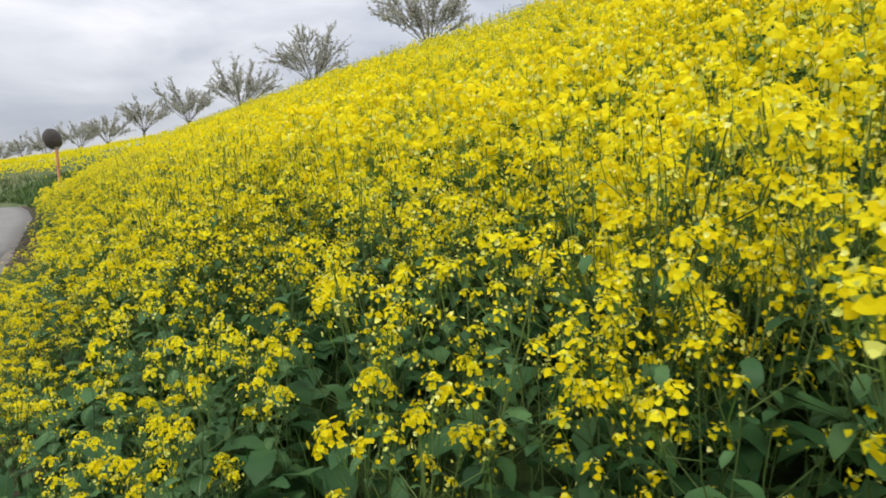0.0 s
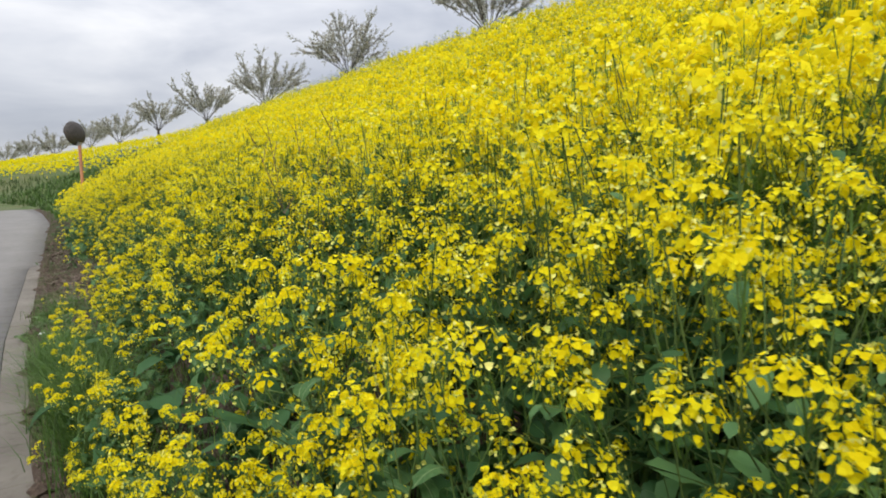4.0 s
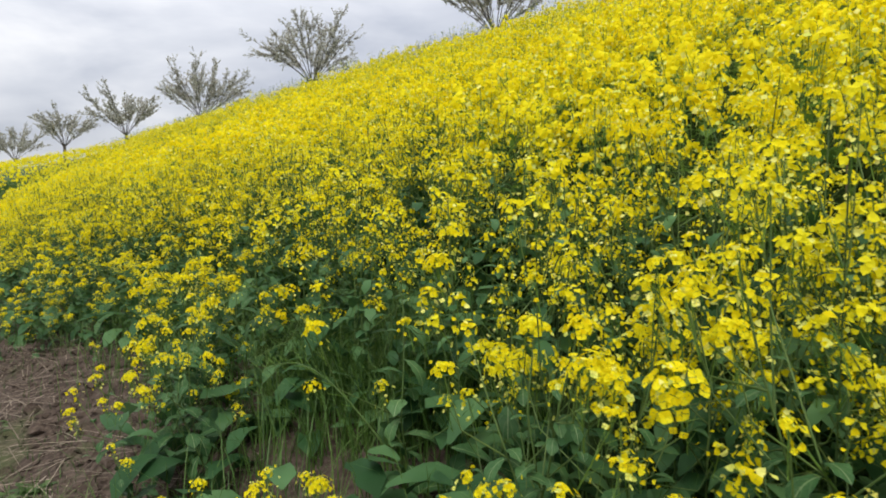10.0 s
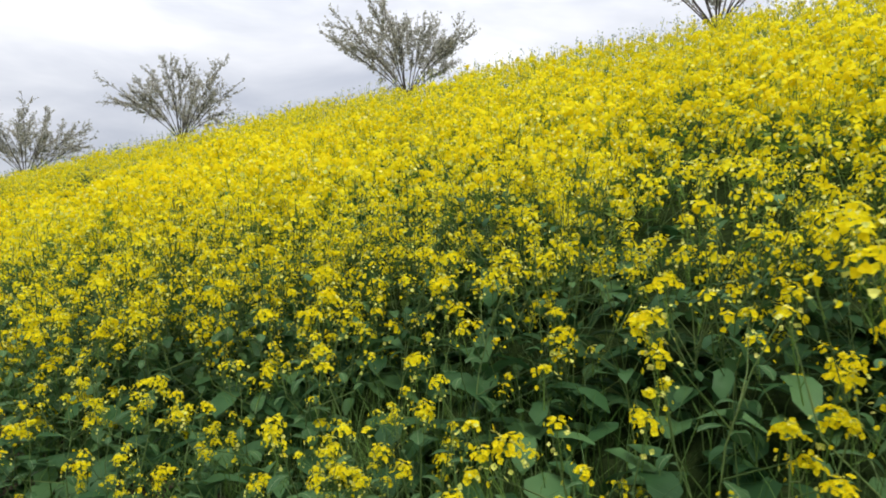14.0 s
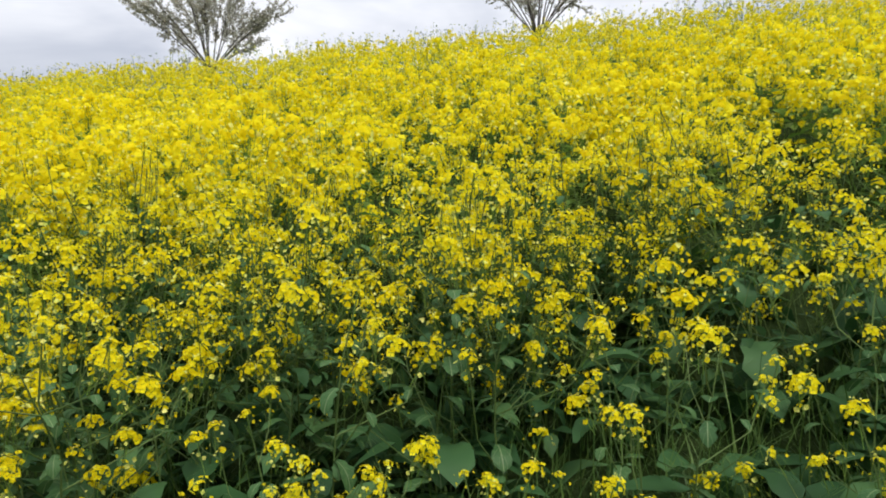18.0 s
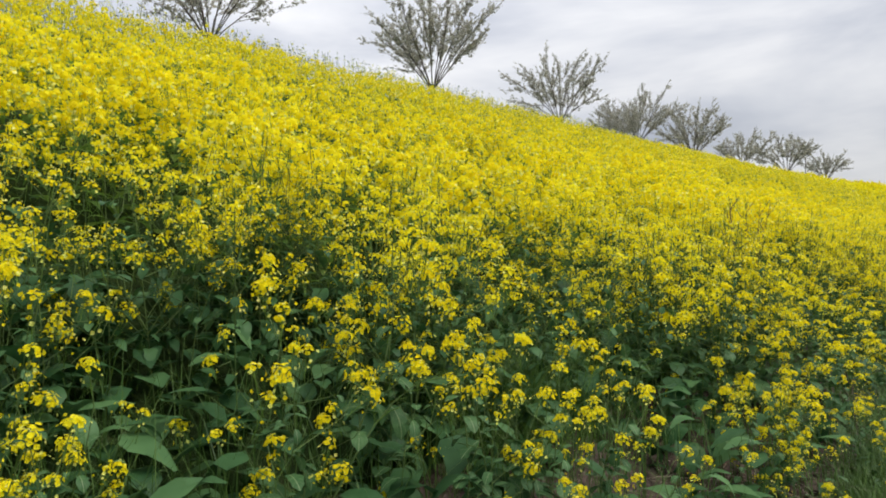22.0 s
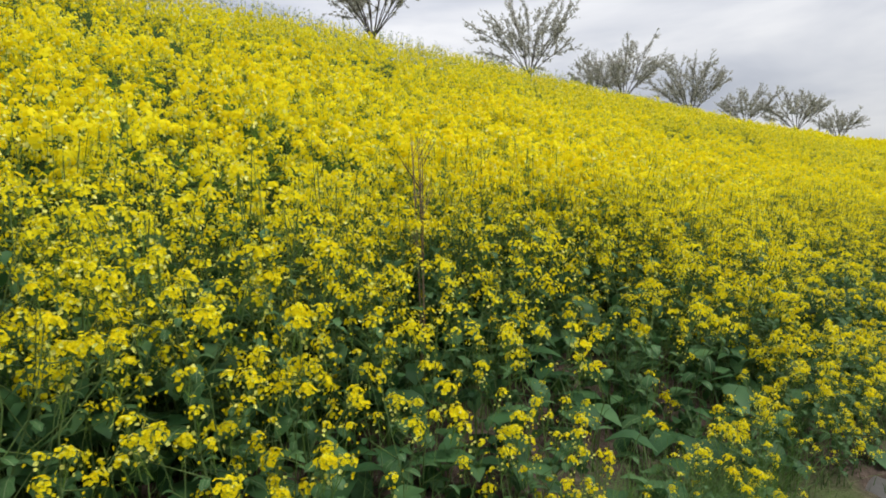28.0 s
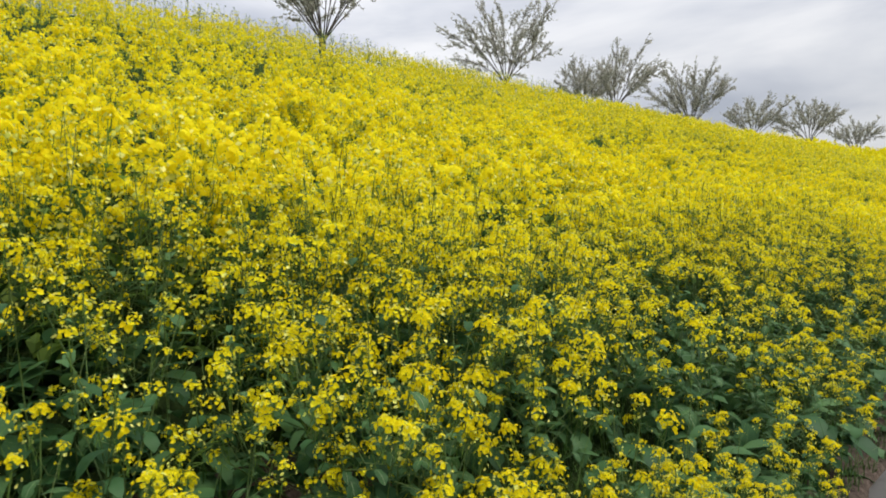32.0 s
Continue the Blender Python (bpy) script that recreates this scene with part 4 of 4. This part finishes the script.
# ---------------------------------------------------------------- convex traffic mirror
def convex_mirror(x, y):
    z = float(ground_z(x, y))
    top = tagged(new("traffic_mirror"), "round convex traffic mirror with dark back on an orange post", "traffic mirror")
    top.location = (x, y, z)
    top.rotation_euler = (0, 0, radians(217))
    H = 2.9 - z
    bm = bmesh.new()
    bmesh.ops.create_cone(bm, segments=16, radius1=0.045, radius2=0.045, depth=H + 0.2, cap_ends=True)
    bmesh.ops.translate(bm, verts=bm.verts, vec=(0, 0, (H + 0.2) / 2 - 0.5))
    part("post", (bm, ORANGE), top, "orange painted steel post")
    bm = bmesh.new()     # dished back, rim towards the road
    n, rings = 28, [(0.02, 0.13), (0.2, 0.115), (0.33, 0.07), (0.4, 0.02), (0.415, -0.03)]
    rows = [[bm.verts.new((r * math.cos(a * 2 * math.pi / n), d, r * math.sin(a * 2 * math.pi / n))) for a in range(n)] for r, d in rings]
    for a, b in zip(rows, rows[1:]):
        for i in range(n):
            bm.faces.new((a[i], a[(i + 1) % n], b[(i + 1) % n], b[i]))
    bm.faces.new(rows[0])
    bmesh.ops.translate(bm, verts=bm.verts, vec=(0, -0.15, H))
    back = part("mirror_back", (bm, MIRROR_BACK), top, "dark weathered back shell")
    bm = bmesh.new()
    rings = [(0.02, -0.1), (0.17, -0.085), (0.28, -0.06), (0.342, -0.03)]
    rows = [[bm.verts.new((r * math.cos(a * 2 * math.pi / n), d, r * math.sin(a * 2 * math.pi / n))) for a in range(n)] for r, d in rings]
    for a, b in zip(rows, rows[1:]):
        for i in range(n):
            bm.faces.new((a[i], b[i], b[(i + 1) % n], a[(i + 1) % n]))
    bm.faces.new(rows[0][::-1])
    bmesh.ops.translate(bm, verts=bm.verts, vec=(0, -0.15, H))
    part("mirror_face", (bm, MIRROR_GLASS), back, "polished convex face")
    bm = bmesh.new()     # hood over the upper half
    m = 18
    rows = [[bm.verts.new((r * math.cos(math.pi * i / m), d, r * math.sin(math.pi * i / m))) for i in range(m + 1)] for r, d in ((0.362, 0.02), (0.372, -0.11), (0.364, -0.11), (0.354, 0.02))]
    for a, b in zip(rows, rows[1:] + rows[:1]):
        for i in range(m):
            bm.faces.new((a[i], a[i + 1], b[i + 1], b[i]))
    bmesh.ops.translate(bm, verts=bm.verts, vec=(0, -0.15, H))
    part("hood", (bm, MIRROR_BACK), back)
    for dz in (-0.36, -0.31):
        bm = bmesh.new()
        bmesh.ops.create_cube(bm, size=1.0)
        bmesh.ops.scale(bm, verts=bm.verts, vec=(0.1, 0.3, 0.04))
        bmesh.ops.translate(bm, verts=bm.verts, vec=(0, -0.1, H + dz))
        part("bracket", (bm, STEEL), top)
    back.matrix_local = Matrix.Translation((0, 0, H)) @ Matrix.Rotation(radians(9), 4, "X") @ Matrix.Scale(0.88, 4) @ Matrix.Translation((0, 0, -H))


convex_mirror(2.42, 28.2)


# ---------------------------------------------------------------- distance: poles, hedge
def utility_pole(x, y, z, h, r, label):
    top = tagged(new("utility_pole"), label, "pole")
    top.location = (x, y, z)
    v, f = tube(np.array([[0, 0, -0.5], [0, 0, h * 0.5], [0, 0, h]]), [r, r * 0.85, r * 0.7], 10)
    part("shaft", np_mesh("shaft", v, f, [POLE], None, True), top)
    v, f = tube(np.array([[-r * 3, 0, h * 0.97], [r * 3, 0, h * 0.97]]), [r * 0.3, r * 0.3], 4)
    part("crossarm", np_mesh("crossarm", v, f, [POLE]), top)


utility_pole(3.4, -100, float(ground_z(3.4, -100)), 15.4 - float(ground_z(3.4, -100)), 0.075, "tall thin weathered pole beyond the bank")
utility_pole(20.3, -70, float(ground_z(20.3, -70)), 11.7 - float(ground_z(20.3, -70)), 0.06, "thin grey post behind the crest")


def blades(n, px, py, hlo, hhi, width, bend, mat, name, label, category, flat=0.0):
    """Grass or stalks: bent tapering blades, two quads each."""
    z = ground_z(px, py) - 0.01
    a = rng.uniform(0, 6.28, n)
    h = rng.uniform(hlo, hhi, n)
    b = rng.uniform(0.1, 1.0, n) * bend * h
    t = np.array([0, 0.4, 0.75, 1.0])
    d = np.stack([np.cos(a), np.sin(a)], 1)
    s = np.stack([-np.sin(a), np.cos(a)], 1) * width / 2
    V = np.zeros((n, 8, 3))
    for i, k in enumerate(t):
        w = (1 - 0.85 * k)
        up = h * k * (1 - flat) * (1 - 0.25 * bend * k)
        for j, sg in ((0, -1), (1, 1)):
            V[:, i * 2 + j, 0] = px + d[:, 0] * b * k ** 2 * (1 + 2 * flat) + s[:, 0] * sg * w
            V[:, i * 2 + j, 1] = py + d[:, 1] * b * k ** 2 * (1 + 2 * flat) + s[:, 1] * sg * w
            V[:, i * 2 + j, 2] = z + up + 0.012 * flat
    q = np.array([(0, 1, 3, 2), (2, 3, 5, 4), (4, 5, 7, 6)])
    F = (q[None] + (np.arange(n) * 8)[:, None, None]).reshape(-1, 4)
    ob = new(name, np_mesh(name, V.reshape(-1, 3), F, [mat]))
    return tagged(ob, label, category, kind="stuff")


def clump(n, cx, cy, rx, ry):
    return cx + rng.normal(0, rx, n), cy + rng.normal(0, ry, n)


n = 5200
y = rng.uniform(2.5, 19.5, n)
x = crop_inner(y) + rng.uniform(-0.08, 1.3, n)
blades(n, x, y, 0.2, 0.62, 0.006, 0.8, GRASS, "grass", "green grass blades growing among the canola", "grass")
x, y = clump(6500, 0.49, 10.5, 0.09, 0.65)
blades(6500, x, y, 0.2, 0.55, 0.006, 1.0, GRASS, "grass", "tall green grass at the paving's edge", "grass")
x, y = clump(4200, 0.54, 11.75, 0.1, 0.35)
blades(4200, x, y, 0.1, 0.32, 0.006, 0.8, GRASS, "grass", "dark green grass tuft between paving and canola", "grass")
x, y = clump(1100, 1.88, 13.3, 0.2, 0.35)
blades(1100, x, y, 0.3, 0.75, 0.0055, 1.1, GRASS, "grass", "long arching grass among the canola leaves", "grass")
x, y = clump(600, 1.9, 15.6, 0.3, 0.5)
blades(600, x, y, 0.3, 0.7, 0.0055, 1.1, GRASS, "grass", "arching grass at the foot of the canola", "grass")
x, y = clump(1500, 0.06, 7.2, 0.06, 0.4)
blades(1500, x, y, 0.05, 0.2, 0.006, 0.9, GRASS, "grass", "short green weeds spreading over the road's edge", "grass")
n = 5000
y = rng.uniform(42, 110, n)
x = edge(y) + rng.uniform(0.1, 5.5, n)
blades(n, x, y, 0.2, 0.55, 0.06, 1.0, HEDGE, "grass", "rough dark green grass on the foot of the far bank", "grass")
n = 5000
y = rng.uniform(-60, 30, n)
x = edge(y) - road_width(y) - 0.1 - rng.gamma(1.5, 0.8, n)
blades(n, x, y, 0.06, 0.25, 0.02, 0.7, GRASS, "grass", "short verge grass across the road", "grass")


def clods():
    v0 = np.array([[1, 0, 0], [0, 1, 0], [-1, 0, 0], [0, -1, 0], [0, 0, 0.8], [0.7, 0.7, 0.3], [-0.7, 0.6, 0.4], [-0.6, -0.7, 0.35], [0.7, -0.6, 0.4]], float)
    f0 = np.array([(0, 5, 4), (5, 1, 4), (1, 6, 4), (6, 2, 4), (2, 7, 4), (7, 3, 4), (3, 8, 4), (8, 0, 4), (0, 1, 5), (1, 2, 6), (2, 3, 7), (3, 0, 8)])
    pieces = []
    for k in range(6):
        n = 520
        y = rng.uniform(9.5, 24, n)
        x = edge(y) + rng.beta(1.2, 1.2, n) * (np.interp(y, BARE_Y, BARE_W) + 0.4)
        v = v0 * rng.uniform(0.7, 1.3, v0.shape)
        pieces.append(scatter((v, f0, np.zeros(len(f0), int)), np.stack([x, y, ground_z(x, y) - 0.003], 1), rng.uniform(0, 6.28, n), rng.gamma(2.0, 0.011, n) + 0.004))
    v, f, m = joined(pieces)
    tagged(new("soil_clods", np_mesh("soil_clods", v, f, [SOIL])), "crumbled brown clods on the bare soil", "soil", kind="stuff")


clods()
n = 2300
y = rng.uniform(11.0, 21, n)
x = edge(y) + rng.uniform(0.02, 1.0, n) * (np.interp(y, BARE_Y, BARE_W) + 0.5)
blades(n, x, y, 0.06, 0.34, 0.009, 1.2, STRAW, "straw_litter", "dry broken stalks lying on the bare soil", "straw", flat=0.93)
n = 4500
y = rng.uniform(0, 42, n)
x = edge(y) + rng.uniform(0.0, 1.0, n) * np.interp(y, BARE_Y, BARE_W)
blades(n, x, y, 0.03, 0.16, 0.008, 0.9, HEDGE, "grass", "thin short weeds on the bare soil strip", "grass")


def dry_stalk(x, y, top, height):
    """A dead brown stalk with short side twigs, standing in the crop."""
    ob = tagged(new("dry_stalk"), "thin dead brown stalk standing among the canola", "stalk", "dead stalks")
    z = float(ground_z(x, y))
    ob.location = (x, y, z)
    h = height - z
    pts = np.array([[0, 0, -0.02], [top[0] * 0.3, top[1] * 0.3, h * 0.5], [top[0] * 0.7, top[1] * 0.7, h * 0.8], [top[0], top[1], h]])
    v, f = tube(pts, [0.0045, 0.0035, 0.0025, 0.0015], 5)
    part("stem", np_mesh("stem", v, f, [STRAW_DARK], None, True), ob)
    for i in range(5):
        s = 0.55 + 0.09 * i
        p = np.array([np.interp(s, [0, 0.5, 0.8, 1], pts[:, k]) for k in range(3)])
        d = np.array([math.cos(i * 2.4), math.sin(i * 2.4), 1.6]) * 0.05
        v, f = tube(np.array([p, p + d, p + d * 1.7]), [0.0025, 0.002, 0.001], 3)
        part("twig", np_mesh("twig", v, f, [STRAW_DARK]), ob)


STRAW_DARK = plain("dead_stalk", (0.14, 0.1, 0.06), 0.85, 0, 0.3, 20)
dry_stalk(3.25, 11.87, (0.0, 0.02), 2.0)
for sx, sy, tx, ty, h in ((1.82, 10.0, -0.06, 0.08, 1.88), (1.78, 10.04, -0.26, 0.24, 1.82), (1.86, 9.98, 0.1, -0.04, 1.92), (1.72, 10.1, -0.1, 0.1, 1.84), (1.9, 9.95, 0.06, -0.02, 1.9)):
    dry_stalk(sx, sy, (tx, ty), h)


def pod_stalk(x, y, turn, length, rise):
    """A canola shoot past flowering: an arching stalk with two rows of slender green pods."""
    top = tagged(new("pod_stalk"), "arching green canola shoot with slender seed pods", "seed stalk", "shoots past flowering")
    top.location, top.rotation_euler = (x, y, float(ground_z(x, y)) + 0.1), (0, 0, turn)
    t = np.linspace(0, 1, 9)
    pts = np.stack([length * t, 0.03 * np.sin(5 * t), rise * np.sin(2.0 * t)], 1)
    v, f = tube(pts, np.linspace(0.004, 0.0014, 9), 5)
    part("stem", np_mesh("stem", v, f, [STEM], None, True), top)
    v, f = tube(np.array([[0, 0, 0], [0.4, 0, 0.06], [0.85, 0, 0.1], [1.0, 0, 0.13]]), [0.012, 0.03, 0.026, 0.006], 4)
    pod = np_mesh("pod", v, f, [SHOOT], None, True)
    for i in range(20):
        k = 0.35 + 0.64 * i / 20
        p = np.array([np.interp(k, t, pts[:, j]) for j in range(3)])
        m, o = leaf_matrix(p, (-1) ** i * rng.uniform(0.4, 0.9), rng.uniform(0.045, 0.07) * (1.25 - 0.6 * k), rng.uniform(0.1, 0.7))
        part("pod", pod, top).matrix_local = to_matrix(m, o)


for px, py, turn, length, rise in ((1.75, 13.45, 3.5, 0.55, 0.55), (1.95, 13.2, 3.9, 0.6, 0.62), (2.1, 13.0, 2.9, 0.5, 0.6), (1.6, 12.7, 2.4, 0.5, 0.4), (1.7, 14.6, 4.2, 0.55, 0.5),
                                   (1.35, 9.5, 3.6, 0.55, 0.6), (1.5, 9.9, 2.6, 0.5, 0.7), (1.3, 8.7, 3.9, 0.5, 0.5), (1.55, 5.4, 2.8, 0.5, 0.55)):
    pod_stalk(px, py, turn, length, rise)


def weed(x, y, s, label):
    """A low rosette of leaves with a few yellow flowers."""
    top = tagged(new("weed"), label, "weed", "weeds on the bare soil")
    top.location = (x, y, float(ground_z(x, y)))
    pieces = []
    for i in range(36):
        v, f = LEAVES[0][rng.integers(4)]
        m, o = leaf_matrix(np.array([*rng.normal(0, 0.05, 2), 0.0]), i * 2.4, s * rng.uniform(0.5, 1.0), rng.uniform(0.4, 1.35))
        pieces.append((v @ m.T + o, f, 0))
    v, f, m = joined(pieces)
    part("leaves", np_mesh("leaves", v, f, [WEED], None, True), top)
    for i in range(4 if s > 0.19 else 0):
        ob = part("flower_head", HEAD_ME[i], top)
        ob.matrix_local = Matrix.Translation((*rng.normal(0, s * 0.3, 2), s * rng.uniform(0.4, 0.7))) @ Matrix.Scale(0.6, 4)


for wx, wy, ws in ((0.66, 13.8, 0.17), (0.56, 13.58, 0.15), (0.72, 14.1, 0.15), (0.5, 13.9, 0.15), (0.62, 13.98, 0.16), (0.76, 13.65, 0.13), (0.46, 13.7, 0.12), (0.06, 6.95, 0.12), (0.36, 13.2, 0.12)):
    weed(wx, wy, ws, "low green weed with small leaves beside the road")
for k in range(12):
    wy = 14.5 + k * 1.6 + rng.uniform(-0.5, 0.5)
    weed(float(edge(wy)) + rng.uniform(0.1, 0.6), wy, rng.uniform(0.06, 0.12), "small green weed on the soil beside the road")
x, y = clump(700, 0.62, 14.0, 0.14, 0.3)
blades(700, x, y, 0.08, 0.26, 0.006, 0.9, GRASS, "grass", "soft green grass tuft on the bare soil", "grass")


def bush(x, y, r, h, n, label, category, name="bush", group=""):
    """A leafy mass with an uneven outline: clumps of small leaves on short stems."""
    top = tagged(new(name), label, category, group)
    z = float(ground_z(x, y))
    top.location = (x, y, z)
    a, u = rng.uniform(0, 6.28, n), rng.random(n)
    el = np.arcsin(np.clip(rng.uniform(-0.1, 1, n), -1, 1))
    lump = 1 + 0.22 * np.sin(3 * a + 2 * el) + 0.15 * np.sin(7 * a - 5 * el)
    rad = (0.55 + 0.45 * u) * lump
    c = np.stack([np.cos(a) * np.cos(el) * r * rad, np.sin(a) * np.cos(el) * r * rad, np.abs(np.sin(el)) * h * rad], 1)
    q = np.array([[-0.5, -0.3, 0], [0.1, -0.45, 0.1], [0.6, 0.0, 0], [0.1, 0.45, 0.1]])
    V = np.zeros((n, 4, 3))
    size = 0.12 * max(r, h) ** 0.6
    for i in range(n):
        V[i] = q @ (frame_to(rng.normal(0, 1, 3), a[i]) * size * rng.uniform(0.6, 1.3)).T + c[i]
    F = (np.array([(0, 1, 3), (1, 2, 3)])[None] + (np.arange(n) * 4)[:, None, None]).reshape(-1, 3)
    part("leaves", np_mesh("leaves", V.reshape(-1, 3), F, [HEDGE]), top)
    pieces = []
    for i in range(7):
        k = c[rng.integers(n)]
        v, f = tube(np.array([[0, 0, -0.1], k * 0.5, k * 0.95]), [0.05 * h, 0.03 * h, 0.01 * h], 4)
        pieces.append((v, f, 0))
    v, f, m = joined(pieces)
    part("stems", np_mesh("stems", v, f, [BARK]), top)


for i in range(14):
    hy = -104 - i * 2.6
    hx = float(crest(hy)[0]) + rng.uniform(-2, 0.5)
    bush(hx, hy, 1.8, rng.uniform(0.9, 1.5), 700, "dark green bush on the grassy far end of the bank", "bush", "bush", "far bushes")
n = 15000
y = rng.uniform(32, 72, n)
x = edge(y) + 0.3 + rng.random(n) * (crest(y)[0] - edge(y) + 1)
keep = grassy(x, y)
blades(int(keep.sum()), x[keep], y[keep], 0.2, 0.5, 0.07, 1.0, GRASS, "grass", "rough green grass on the bank beyond the mirror", "grass")
n = 9000
y = rng.uniform(-135, -50, n)
x = edge(y) + 1.0 + rng.random(n) * (crest(y)[0] - edge(y) + 1)
keep = grassy(x, y)
blades(int(keep.sum()), x[keep], y[keep], 0.25, 0.6, 0.09, 1.0, HEDGE, "grass", "rough dark green grass on the far end of the bank", "grass")
bush(1.9, -14.0, 0.8, 0.95, 2400, "dark green shrub beside the road", "shrub")


# ---------------------------------------------------------------- litter, gutter
def scrap(x, y):
    bm = bmesh.new()
    bmesh.ops.create_icosphere(bm, subdivisions=2, radius=0.035)
    for v in bm.verts:
        v.co *= 1 + 0.4 * noise.noise(v.co * 40)
        v.co.z *= 0.5
    me = bpy.data.meshes.new("paper_scrap")
    bm.to_mesh(me)
    bm.free()
    me.materials.append(SCRAP)
    ob = tagged(new("paper_scrap", me), "small crumpled white scrap on the soil", "litter")
    ob.location = (x, y, float(ground_z(x, y)) + 0.015)


scrap(0.42, 13.15)
scrap(0.55, 11.6)


def gutter():
    """Concrete slabs laid end to end along the paving, each a piece of its own."""
    top = tagged(new("gutter"), "row of worn concrete gutter slabs along the road", "gutter", kind="structure")
    meshes = []
    for k in range(4):
        bm = bmesh.new()
        bmesh.ops.create_cube(bm, size=1.0)
        bmesh.ops.scale(bm, verts=bm.verts, vec=(0.19, 0.592, 0.12))
        bmesh.ops.bevel(bm, geom=bm.edges[:], offset=0.006, segments=1, affect="EDGES")
        for v in bm.verts:
            v.co += Vector(rng.normal(0, 0.0015, 3))
        me = bpy.data.meshes.new("gutter_slab")
        bm.to_mesh(me)
        bm.free()
        me.materials.append(GUTTER)
        meshes.append(me)
    y = 8.9
    while y < 19.2:
        x0, x1 = float(edge(y - 0.3)), float(edge(y + 0.3))
        ob = part("gutter_slab", meshes[rng.integers(4)], top)
        ob.location = ((x0 + x1) / 2 - 0.098, y, float(road_z(y)) - 0.06 - 0.001 + rng.normal(0, 0.003))
        ob.rotation_euler = (math.atan2(float(road_z(y + 0.3) - road_z(y - 0.3)), 0.6), rng.normal(0, 0.004), -math.atan2(x1 - x0, 0.6) + rng.normal(0, 0.004))
        y += 0.6


gutter()
